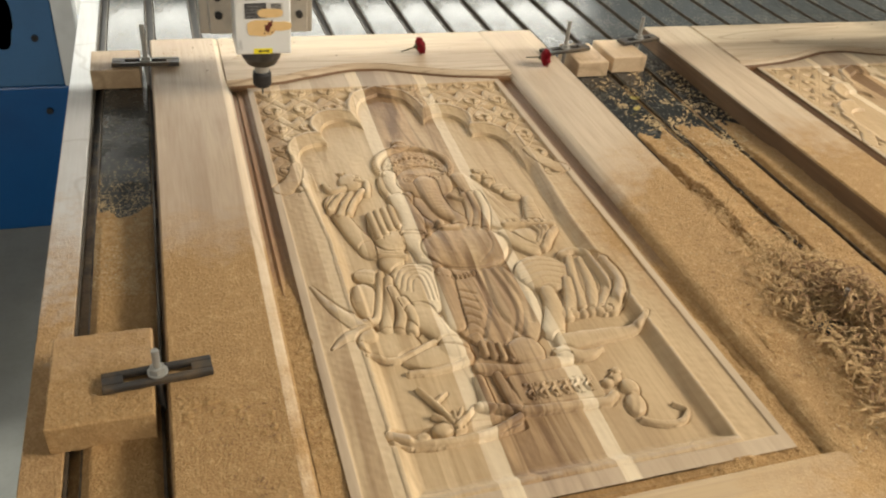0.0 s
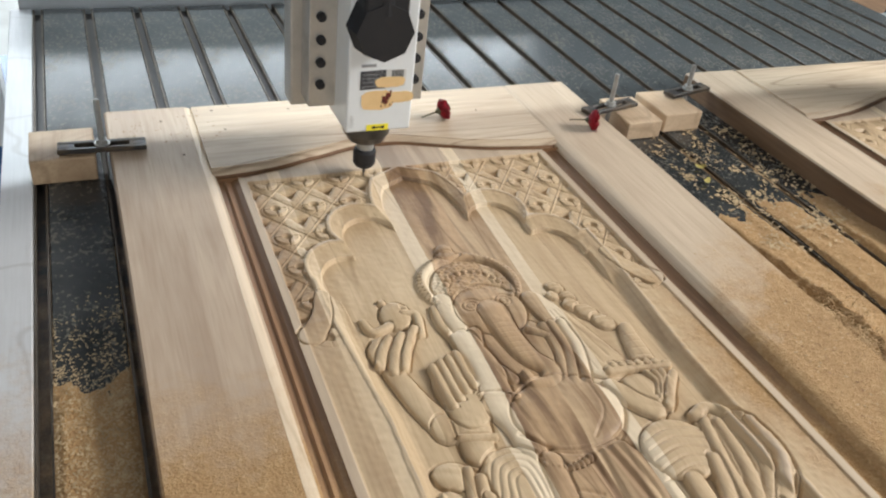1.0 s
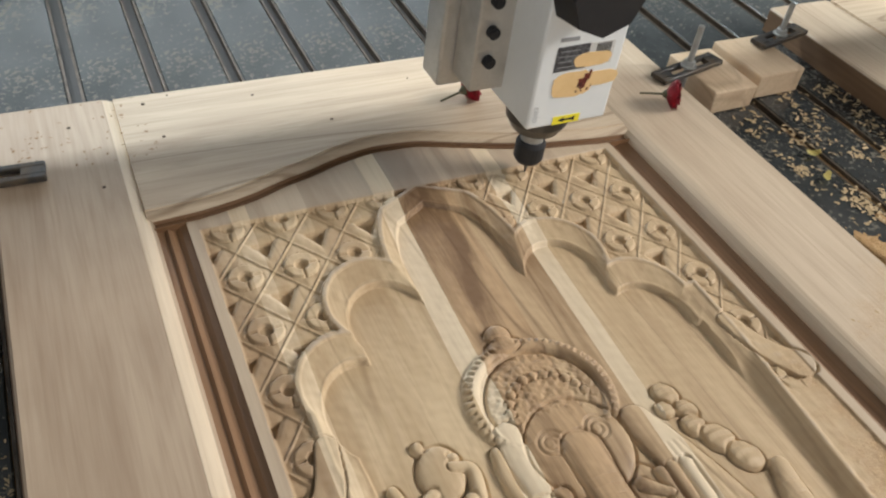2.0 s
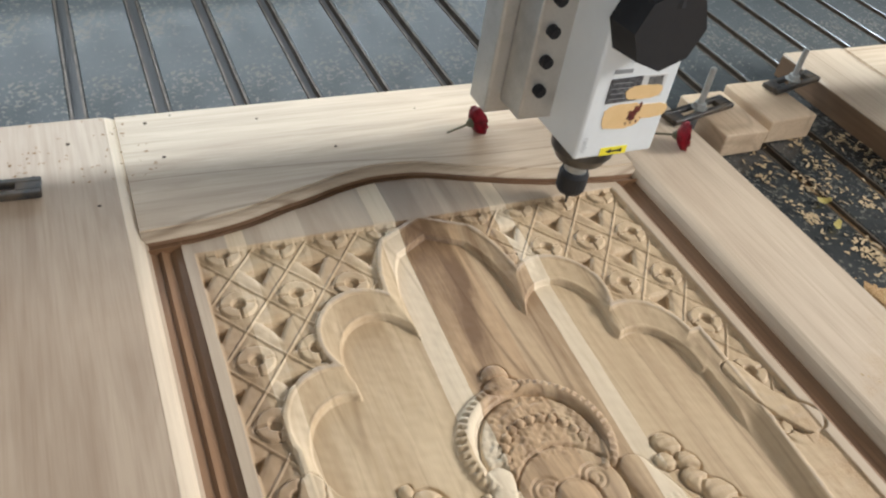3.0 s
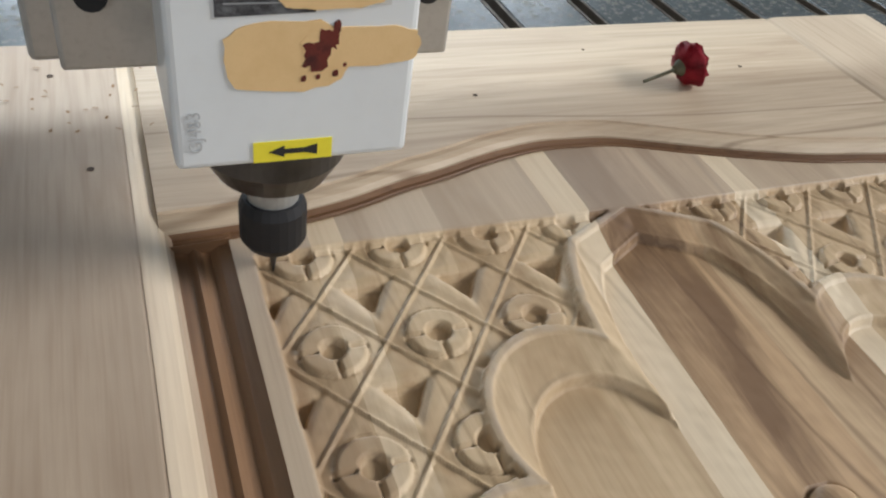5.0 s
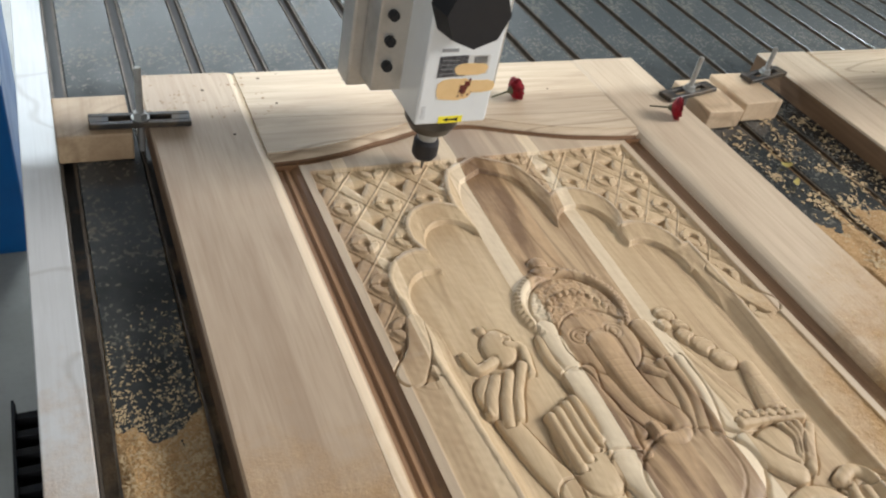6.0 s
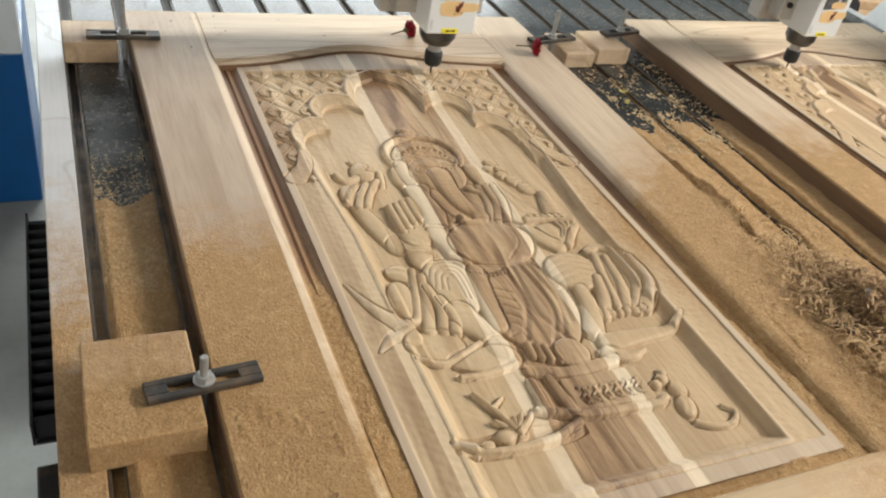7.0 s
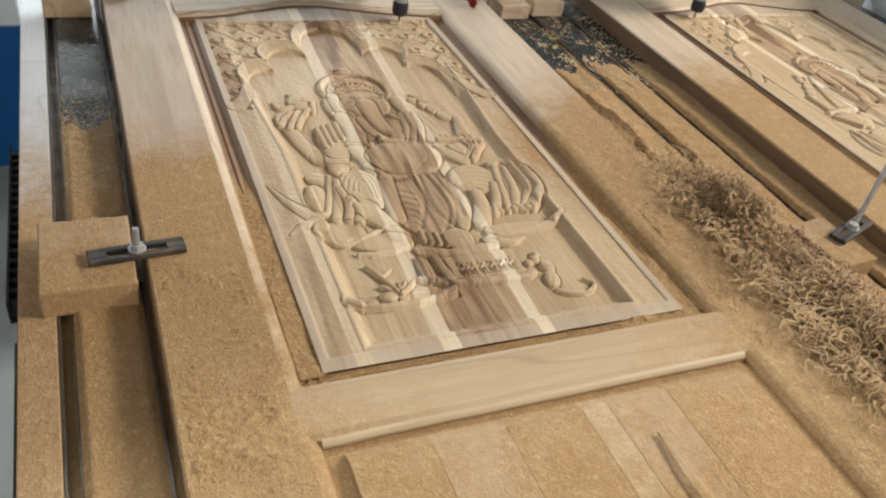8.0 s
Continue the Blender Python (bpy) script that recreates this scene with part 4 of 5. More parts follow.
        for k in range(len(ring)):
            bm.faces.new((ring[k], ring[(k + 1) % len(ring)], tip[(k + 1) % len(ring)], tip[k]))
        bmesh.ops.recalc_face_normals(bm, faces=bm.faces)
        put("carved_leaf", bm, m_low_brown)
    put("bottom_rail", box(bmesh.new(), -0.0222, 0.5592, yb, -1.801, BED + 0.001, TOP, 0.002), m_rail_low)
    # the carved upper panel, glued up from staves
    R = carve(step)
    for x0, x1, tone in STAVES:
        i0, i1 = np.searchsorted(R.xs, (x0 - 1e-6, x1 - 1e-6)) + np.array((0, 1))
        xs = R.xs[i0:i1]
        shift = np.clip(R.ys + 0.02, None, 0.0)[:, None] * np.array([lean_of(x) for x in xs])[None, :]
        X = xs[None, :] + shift
        zs = TOP - 0.0075 + np.stack([np.interp(row, R.xs, line) for row, line in zip(X, R.H)])
        if mirror:
            X, zs = (1.64 - X)[:, ::-1], zs[:, ::-1]
        st = new("stave", grid_mesh("stave", X, R.ys, zs))
        st.data.materials.append(STAVE_WOOD[tone])
        st.parent = top
    put("panel_back", box(bmesh.new(), 0.0, 0.537, -0.996, 0.06, BED + 0.002, TOP - 0.030), m_tan)
    return top


door(0.00105, False, "pale teak door with a carved figure under an arch, partly under sawdust")
door(0.0018, True, "second carved teak door, a mirror of the first, clamped beside it")


# ---- cutting heads ----
def spindle():
    top = thing("cutting_head", "white square cutting spindle with a black cap and collet", "router spindle", group="cutting heads on the gantry")
    part("housing", box(bmesh.new(), -0.046, 0.046, -0.050, 0.036, 0.988, 1.330, 0.003, 3), m_body, top, "white enamelled square housing")
    flange = part("mount_flange", box(bmesh.new(), -0.083, 0.083, 0.006, 0.046, 1.003, 1.330, 0.002), m_plate, top, "grey flange with black bolts")
    for sx in (-1, 1):
        for k in range(9):
            z = 1.037 + 0.0312 * k
            part("bolt", cyl(cyl(bmesh.new(), (sx * 0.068, 0.008, z), (sx * 0.068, -0.001, z), 0.0062, n=14), (sx * 0.068, -0.0008, z), (sx * 0.068, -0.0025, z), 0.0045, n=6), m_cap, flange)
    part("slide_plate", box(bmesh.new(), -0.098, 0.098, 0.047, 0.085, 0.987, 1.620, 0.003), m_plate, top)
    part("carriage", box(bmesh.new(), -0.085, 0.085, 0.086, 0.128, 1.310, 1.590, 0.004), m_grey, top)
    # nose, collet and cutter
    bm = cyl(bmesh.new(), (0, 0, 0.9885), (0, 0, 0.966), 0.0335, 0.0335, 40)
    cyl(bm, (0, 0, 0.966), (0, 0, 0.953), 0.0335, 0.026, 40)
    part("nose", bm, m_steel, top, "dark turned steel nose")
    part("shaft", cyl(bmesh.new(), (0, 0, 0.955), (0, 0, 0.934), 0.0125, n=24), m_bolt, top)
    bm = cyl(bmesh.new(), (0, 0, 0.936), (0, 0, 0.931), 0.0145, 0.0165, 24)
    cyl(bm, (0, 0, 0.931), (0, 0, 0.913), 0.0165, 0.0165, 24)
    cyl(bm, (0, 0, 0.913), (0, 0, 0.908), 0.0165, 0.0135, 24)
    part("collet_nut", bm, m_cap, top, "black collet nut")
    bm = cyl(bmesh.new(), (0, 0, 0.912), (0, 0, 0.897), 0.0020, n=10)
    cyl(bm, (0, 0, 0.897), (0, 0, 0.887), 0.0018, 0.0004, n=10)
    part("cutter", bm, m_steel, top, "thin steel engraving bit")
    # black cap on the front, with its cable
    bm = bmesh.new()
    cyl(bm, (-0.010, -0.0505, 1.139), (-0.010, -0.084, 1.139), 0.0420, 0.0375, 8)
    box(bm, -0.038, 0.020, -0.082, -0.0503, 1.14, 1.185, 0.004)
    cap = part("connector_cap", bm, m_cap, top, "faceted black connector cap")
    part("cable", cyl(bmesh.new(), (-0.009, -0.068, 1.16), (-0.009, -0.060, 1.36), 0.017, n=16), m_cap, cap)
    # labels and glue left on the front
    f = -0.0502

    def sheet(name, pts, mat, label="", lift=0.0, on=None):
        bm = bmesh.new()
        a = [bm.verts.new((x, f - 0.0004 - lift, z)) for x, z in pts]
        b = [bm.verts.new((x, f + 0.0002, z)) for x, z in pts]
        bm.faces.new(a)
        for k in range(len(a)):
            j = (k + 1) % len(a)
            bm.faces.new((a[k], b[k], b[j], a[j]))
        bmesh.ops.recalc_face_normals(bm, faces=bm.faces)
        return part(name, bm, mat, on or top, label)

    def blob(cx, cz, rx, rz, seed, n=30, jag=0.06):
        rng = random.Random(seed)
        k = [rng.uniform(1 - jag, 1 + 0.6 * jag) for _ in range(n)]
        return [(cx + rx * k[i] * abs(math.cos(2 * math.pi * i / n)) ** 0.6 * math.copysign(1, math.cos(2 * math.pi * i / n)),
                 cz + rz * k[i] * abs(math.sin(2 * math.pi * i / n)) ** 0.7 * math.copysign(1, math.sin(2 * math.pi * i / n))) for i in range(n)]

    rating = sheet("rating_label", [(-0.029, 1.050), (0.006, 1.051), (0.006, 1.077), (-0.029, 1.076)], m_label_black, "black rating label with worn print")
    bars = sheet("bar_label", [(0.0065, 1.053), (0.034, 1.053), (0.034, 1.077), (0.0065, 1.077)], m_label_white, "pale printed label")
    for k in range(9):
        x = 0.014 + 0.0019 * k
        sheet("print_bar", [(x, 1.064), (x + 0.0009, 1.064), (x + 0.0009, 1.0755), (x, 1.0755)], m_ink, lift=0.0003, on=bars)
    for k in range(4):
        z = 1.0545 + 0.0055 * k
        sheet("print_bar", [(-0.026, z), (0.000 - 0.004 * (k % 2), z), (0.000 - 0.004 * (k % 2), z + 0.0006), (-0.026, z + 0.0006)], m_ink_grey, lift=0.0003, on=rating)
    sheet("maker_mark", [(-0.028, 1.0815), (-0.008, 1.0815), (-0.008, 1.0855), (-0.028, 1.0855)], m_ink_grey)
    sheet("torn_paper", blob(0.012, 1.0595, 0.021, 0.0075, 5), m_glue, "torn paper remnant", lift=0.0006)
    sheet("glue_patch", blob(-0.004, 1.0340, 0.0235, 0.0140, 8), m_glue, "orange glue patch")
    sheet("glue_patch", blob(0.024, 1.0370, 0.0235, 0.0080, 9), m_glue, lift=0.0002)
    sheet("red_stain", blob(0.0068, 1.0345, 0.0056, 0.0058, 11, 22, 0.28), m_stain, "dark red stain", lift=0.0003)
    sheet("red_stain", blob(0.0112, 1.0405, 0.0038, 0.0044, 12, 20, 0.32), m_stain, lift=0.00034)
    sheet("red_stain", blob(0.0140, 1.0450, 0.0016, 0.0026, 13, 14, 0.3), m_stain, lift=0.0003)
    for x, z, r in ((0.002, 1.0250, 0.0010), (0.0075, 1.0255, 0.0008), (0.0140, 1.0265, 0.0011), (0.0175, 1.0300, 0.0007)):
        sheet("red_stain", blob(x, z, r, r * 1.4, 17, 10, 0.3), m_stain, lift=0.0003)
    arrow = sheet("arrow_label", [(-0.017, 0.9895), (0.014, 0.9895), (0.014, 0.9985), (-0.017, 0.9985)], m_yellow, "yellow arrow label")
    sheet("arrow", [(-0.011, 0.9940), (-0.005, 0.9966), (-0.005, 0.9950), (0.003, 0.9950), (0.008, 0.9964), (0.008, 0.9917), (0.003, 0.9930), (-0.005, 0.9930), (-0.005, 0.9915)], m_ink, lift=0.0004, on=arrow)
    cu = bpy.data.curves.new("serial", "FONT")
    cu.body, cu.size, cu.extrude = "GJ483", 0.0072, 0.0001
    tx = new("serial", cu)
    tx.data.materials.append(m_serial)
    tx.parent = top
    tx.matrix_basis = Matrix(((0, -1, 0, -0.0360), (0, 0, -1, f - 0.0003), (1, 0, 0, 0.9960), (0, 0, 0, 1)))
    return top


head_a = spindle()
head_a.location = (0.05, -0.040, 0.0)
head_b = copy_thing(head_a, pose(1.60, -0.040, 0.0))


# ---- clamps and packing blocks ----
def clamp(x, y, z, turn, length, bolt_top, lean=(0.0, 0.0), label="black slotted steel clamp held by a zinc bolt", base=None):
    top = thing("bar_clamp", label, "clamp", group="bar clamps on the bed", at=(x, y, z))
    m = pose(0, 0, 0, 0, 0, turn)
    L, w, h, s = length / 2, 0.0135, 0.0075, 0.0055
    bm = bmesh.new()
    for sy in (-1, 1):
        box(bm, -L, L, min(sy * s, sy * w), max(sy * s, sy * w), 0.0, h, 0.0012, 1, m)
    box(bm, -L + 0.0004, -L * 0.62, -s, s, 0.0003, h - 0.0003, 0, 1, m)
    box(bm, L * 0.62, L - 0.0004, -s, s, 0.0003, h - 0.0003, 0, 1, m)
    part("bar", bm, m_steel_black, top)
    rod = part("bolt", cyl(cyl(bmesh.new(), (0, 0, (BED - 0.012) - z), (lean[0], lean[1], bolt_top), 0.0042, n=14), (lean[0], lean[1], bolt_top), (lean[0] * 1.02, lean[1] * 1.02, bolt_top + 0.001), 0.0036, n=14), m_bolt, top, "bright zinc bolt")
    part("nut", cyl(cyl(bmesh.new(), (0, 0, h), (0, 0, h + 0.0075), 0.0085, n=6), (0, 0, h - 0.0002), (0, 0, h + 0.0012), 0.011, n=20), m_bolt, rod)
    return top


def block(x0, x1, y0, y1, material, label, z1=TOP, turn=0.0):
    cx, cy = (x0 + x1) / 2, (y0 + y1) / 2
    bm = box(bmesh.new(), x0 - cx, x1 - cx, y0 - cy, y1 - cy, 0.0, z1 - BED - 0.0005, 0.0022, 2)
    for v in bm.verts:
        v.co += Vector(noise.noise_vector(v.co * 30 + Vector((x0, y0, 0)) * 9)) * 0.0012
    ob = part("packing_block", bm, material)
    ob.location, ob.rotation_euler = (cx, cy, BED + 0.0008), (0, 0, radians(turn))
    return tagged(ob, label, "wooden block", group="packing blocks under the clamps")


block(-0.244, -0.158, 0.066, 0.158, m_block_raw, "raw sawn packing block under a clamp")
block(-0.258, -0.152, -0.795, -0.657, m_block, "square packing block covered with sawdust")
block(0.715, 0.787, 0.027, 0.130, m_block_clean, "pale sawn packing block beside a door", 0.896)
block(0.803, 0.886, 0.042, 0.142, m_block_clean, "pale sawn packing block between two doors", 0.898, 1.5)
block(0.700, 0.800, -0.870, -0.760, m_block, "packing block half buried in shavings")
block(0.812, 0.888, -0.960, -0.850, m_block, "packing block half buried in shavings", turn=6)
block(1.792, 1.880, 0.05, 0.15, m_block_clean, "pale sawn packing block beside the second door")
clamp(-0.1470, 0.088, TOP + 0.001, -2.0, 0.118, 0.075)
clamp(-0.1470, -0.742, TOP + 0.001, 4.0, 0.114, 0.038)
clamp(0.7040, 0.080, TOP + 0.001, 12.0, 0.118, 0.065)
clamp(0.9040, 0.120, TOP + 0.001, 12.0, 0.105, 0.055)
clamp(0.7105, -0.800, TOP + 0.001, 28.0, 0.120, 0.040)
clamp(0.8995, -0.890, TOP + 0.001, 20.0, 0.100, 0.110, (0.035, 0.02), "black steel clamp with a long leaning zinc bolt")
clamp(1.8050, 0.095, TOP + 0.001, 5.0, 0.110, 0.090, (0.02, 0.01))


def scrap(x, y, z, turn):
    bm = bmesh.new()
    vs = [bm.verts.new((a * 0.010, b * 0.005 * (1 - 0.5 * abs(a)), 0.001 + 0.003 * a * a + 0.001 * b)) for a in (-1, -0.5, 0, 0.5, 1) for b in (-1, 1)]
    for k in range(4):
        bm.faces.new((vs[2 * k], vs[2 * k + 2], vs[2 * k + 3], vs[2 * k + 1]))
    bmesh.ops.solidify(bm, geom=bm.faces[:], thickness=0.0006)
    ob = part("petal_scrap", bm, m_scrap)
    ob.location, ob.rotation_euler = (x, y, z), (0, 0, radians(turn))
    return tagged(ob, "small dry yellow petal among the wood chips", "petal", group="yellow petals")


scrap(0.772, -0.135, BED + 0.004, 30)
scrap(0.792, -0.090, BED + 0.004, -15)

# ---- dried roses on the door ----
def rose(x, y, turn, scale, label):
    top = thing("rose", label, "flower", group="dried roses on the door", at=(x, y, TOP))
    m = pose(0, 0, 0.0125 * scale, 0, 78, turn) @ Matrix.Scale(scale, 4)
    rng = random.Random(int(x * 1000))
    for ring, (count, rad, tall) in enumerate(((3, 0.0045, 0.011), (5, 0.0078, 0.012), (6, 0.0108, 0.010))):
        for k in range(count):
            bm = bmesh.new()
            a0 = 2 * math.pi * (k + 0.37 * ring) / count
            vs = []
            for i in range(6):
                h = i / 5
                for j in range(6):
                    s = (j / 5 - 0.5) * 2.3 * (1.0 if ring else 1.3)
                    flare = rad * (0.45 + 0.75 * math.sin(h * 2.0) + 0.16 * h * rng.uniform(-1, 1))
                    z = -0.006 + tall * h * (1.0 - 0.16 * s * s) + rng.uniform(-0.0004, 0.0004)
                    vs.append(bm.verts.new((flare * math.cos(a0 + s * 0.62), flare * math.sin(a0 + s * 0.62), z)))
            for i in range(5):
                for j in range(5):
                    bm.faces.new((vs[i * 6 + j], vs[i * 6 + j + 1], vs[i * 6 + 7 + j], vs[i * 6 + 6 + j]))
            bmesh.ops.solidify(bm, geom=bm.faces[:], thickness=0.0005)
            bmesh.ops.transform(bm, matrix=m, verts=bm.verts)
            part("petal", bm, m_rose, top, smooth=True)
    bm = cyl(bmesh.new(), (0, 0, -0.004), (0, 0, -0.010), 0.006, 0.0022, 10)
    cyl(bm, (0, 0, -0.009), (0.001, 0.001, -0.030), 0.0011, 0.0009, 8)
    bmesh.ops.transform(bm, matrix=m, verts=bm.verts)
    part("stem", bm, m_stem, top, "short dry stem")
    return top


rose(0.3830, 0.0960, 8.0, 1.35, "dark red dried rose lying on the top rail")
rose(0.6280, 0.0140, -40.0, 1.4, "dark red dried rose lying on a stile")

# ---- beside the bed ----
cab = thing("machine_cabinet", "blue enamelled machine cabinet standing behind the bed", "cabinet")
part("body", box(bmesh.new(), -1.60, -0.345, 0.94, 1.50, 0.0, 0.475, 0.006), m_blue, cab)
part("upper_door", box(bmesh.new(), -1.60, -0.401, 0.938, 1.50, 0.4765, 1.50, 0.006), m_blue_pale, cab, "paler blue upper door")
part("edge_post", box(bmesh.new(), -0.400, -0.346, 0.93, 1.02, 0.4765, 1.50, 0.004), m_white, cab, "white edge post")
for z in (0.62, 0.40):
    part("screw", cyl(bmesh.new(), (-0.455, 0.9385, z), (-0.455, 0.930, z), 0.009, n=12), m_slot, cab)

bm = bmesh.new()
rng = random.Random(4)
ring = []
for k in range(28):
    a = 2 * math.pi * k / 28
    drip = 1.0 + (0.55 * rng.random() if math.sin(a) < -0.2 else 0.1 * rng.random())
    ring.append(bm.verts.new((-0.545 + 0.045 * math.cos(a), 0.9370, 0.69 + 0.075 * math.sin(a) * drip)))
bm.faces.new(ring)
bmesh.ops.solidify(bm, geom=bm.faces[:], thickness=0.0008)
part("torn_sticker", bm, m_torn, cab, "torn peeling sticker")

side = thing("side_frame", "grey steel side frame with a triangular gusset and blue sheet", "machine frame")


def side_plate(name, outline, x0, x1, material, label=""):
    """A plate standing along the bed's edge, given by its (y, z) outline."""
    bm = bmesh.new()
    p = [bm.verts.new((x0, y, z)) for y, z in outline]
    q = [bm.verts.new((x1, y, z)) for y, z in outline]
    bm.faces.new(p)
    bm.faces.new(q[::-1])
    for k in range(len(p)):
        j = (k + 1) % len(p)
        bm.faces.new((p[k], q[k], q[j], p[j]))
    bmesh.ops.recalc_face_normals(bm, faces=bm.faces)
    return part(name, bm, material, side, label)


side_plate("beam", [(-1.95, 0.0), (0.60, 0.0), (0.60, 0.855), (-1.95, 0.855)], 1.927, 1.985, m_grey)
side_plate("gusset", [(0.335, 0.857), (0.045, 0.857), (0.215, 1.045), (0.200, 1.120)], 1.929, 1.937, m_white, "pale triangular gusset")
side_plate("post", [(0.044, 0.857), (-0.008, 0.857), (0.160, 1.160), (0.199, 1.125), (0.214, 1.045)], 1.931, 1.985, m_grey)
blue = side_plate("blue_sheet", [(-0.0095, 0.857), (-0.90, 0.857), (-0.90, 1.072), (0.109, 1.072)], 1.938, 1.950, m_sky_blue, "bright blue side sheet")
side_plate("white_sheet", [(0.110, 1.0735), (-0.90, 1.0735), (-0.90, 1.22), (0.190, 1.22)], 1.936, 1.952, m_white)
for y, z in ((0.02, 1.022), (-0.10, 1.022), (-0.03, 0.915), (-0.20, 0.915), (-0.34, 1.022)):
    part("screw", cyl(bmesh.new(), (1.9385, y, z), (1.9355, y, z), 0.0055, n=10), m_slot, blue)

# ---- things beyond the bed's edge ----
trolley = part("tool_trolley", box(box(bmesh.new(), 2.36, 2.96, 0.78, 1.25, 0.0, 0.62, 0.01), 2.34, 2.98, 0.76, 1.27, 0.6205, 0.655, 0.006), m_edge)
tagged(trolley, "low dark brown wooden stand beyond the bed", "stand")
for x, y, z, t in ((2.66, 0.86, 0.6560, 8.0), (2.70, 0.90, 0.6865, -5.0)):
    plank = part("timber_offcut", box(bmesh.new(), -0.20, 0.20, -0.045, 0.045, 0.0, 0.030, 0.002), m_block_raw)
    plank.location, plank.rotation_euler = (x, y, z), (0, 0, radians(t))
    tagged(plank, "short brown board lying on a low stand", "timber", group="boards on the stand")
motor = thing("spare_motor", "black round motor lying on a low stand", "motor", at=(2.435, 0.85, 0.7065))
part("body", cyl(bmesh.new(), (0, -0.06, 0), (0, 0.08, 0), 0.050, n=24), m_cap, motor)
part("shaft", cyl(bmesh.new(), (0, -0.09, 0), (0, -0.0605, 0), 0.010, n=12), m_bolt, motor)

# ---- the slotted cable duct along the near side of the bed ----
duct = thing("cable_duct", "black slotted plastic cable duct under the bed's edge", "cable duct")
part("floor", box(bmesh.new(), -0.318, -0.2735, -0.60, -0.17, 0.690, 0.6935), m_cap, duct)
part("outer_wall", box(bmesh.new(), -0.3215, -0.3185, -0.60, -0.17, 0.690, 0.728), m_cap, duct)
rib_me = mesh_of("rib", box(bmesh.new(), -0.3183, -0.2740, -0.0042, 0.0042, 0.6937, 0.722))
rib_me.materials.append(m_cap)
for k in range(18):
    rib = new("rib", rib_me)
    rib.parent, rib.location = duct, (0, -0.588 + 0.0235 * k, 0)
lower = part("frame_ledge", box(bmesh.new(), -0.322, -0.2735, -1.95, -0.602, 0.62, 0.655, 0.003), m_steel_black)
tagged(lower, "dark steel ledge along the machine frame", "machine frame")


# ---- sawdust, chips and shavings ----
def sheet_of_dust(name, x0, x1, y0, y1, step, height, label):
    xs, ys = np.arange(x0, x1 + step / 2, step), np.arange(y0, y1 + step / 2, step)
    X, Y = np.meshgrid(xs, ys)
    ob = new(name, grid_mesh(name, xs, ys, height(X, Y)))
    ob.data.materials.append(m_dust)
    return tagged(ob, label, "sawdust", kind="stuff")


def rough(X, Y, seed):
    return 0.5 * value_noise(X, Y, 0.035, seed) + 0.3 * value_noise(X, Y, 0.012, seed + 1) + 0.2 * value_noise(X, Y, 0.005, seed + 2)


def left_gap(X, Y):
    n = rough(X, Y, 20)
    f = smooth(-Y, 0.26, 0.47) * 1.15
    edge = np.clip(np.minimum(X + 0.2240, -0.1515 - X) / 0.006, -1, 1)
    h = (f - 1.05 + n) * 0.011
    return BED + np.clip(np.minimum(h, 0.004 * edge + 0.001), -0.004, 0.006)


def between(X, Y):
    n = rough(X, Y, 40)
    f = smooth(-Y, 0.10, 0.40)
    h = (f - 0.62 + n * 0.6) * 0.011
    for k in (10, 11, 12):
        s = SLOT0 + PITCH * k
        h -= 0.030 * np.exp(-(((X - s) / 0.0095) ** 4)) * (1 - smooth(-Y + (n - 0.5) * 0.2, 0.50, 0.70) * (k == 10))
    h += 0.040 * np.exp(-(((X - 0.735) / 0.055) ** 2 + ((Y + 0.79) / 0.11) ** 2)) * (0.6 + 0.8 * n)
    h += 0.042 * np.exp(-(((X - 0.735) / 0.060) ** 2 + ((Y + 1.08) / 0.17) ** 2)) * (0.6 + 0.8 * n)
    h += 0.020 * np.exp(-(((X - 0.715) / 0.03) ** 2 + ((Y + 0.52) / 0.13) ** 2)) * (0.5 + n)
    z = BED + np.clip(h, -0.006, 0.06)
    bank = smooth(-Y + (n - 0.5) * 0.15, 0.36, 0.72)
    slope = TOP + 0.0035 * n - 0.002 - 0.75 * np.clip(X - 0.662, 0, None) - 0.06 * (1 - bank)
    slope = slope - 0.006 * (1 - smooth(X, 0.585 + 0.05 * value_noise(X, Y, 0.08, 9), 0.66))
    return np.maximum(z, slope)


sheet_of_dust("sawdust_drift", -0.227, -0.149, -1.95, -0.10, 0.003, left_gap, "tan sawdust lying on a bed strip")
sheet_of_dust("sawdust_bank", 0.575, 0.968, -1.95, -0.02, 0.004, between, "tan sawdust banked between two doors")


def lumps(X, Y, seed):
    """Caked crumbs and shallow ripples of settled dust, about 0 to 1."""
    big, small = value_noise(X, Y, 0.045, seed), value_noise(X, Y, 0.011, seed + 1)
    crumb = np.clip(value_noise(X, Y, 0.0055, seed + 2) * 2.2 - 1.1, 0, 1)
    return 0.45 * big + 0.30 * small + 0.45 * crumb * smooth(big, 0.35, 0.6)


def over_stile(X, Y):
    n = lumps(X, Y, 71)
    f = smooth(-Y, 0.52, 0.95)
    edge = np.clip(np.minimum(X + 0.1355, -0.0245 - X) / 0.010, 0, 1)
    return TOP - 0.0025 + 0.0062 * n * (0.35 + 0.65 * f) * edge ** 0.5 - 0.004 * (1 - smooth(-Y, 0.46, 0.60)) - 0.0035 * (1 - edge)


def over_far_stile(X, Y):
    n = lumps(X, Y, 75)
    edge = np.clip(np.minimum(X - 0.562, 0.674 - X) / 0.010, 0, 1)
    return TOP - 0.0027 + 0.0058 * n * edge ** 0.5 - 0.004 * (1 - smooth(-Y, 0.62, 0.85)) - 0.0035 * (1 - edge)


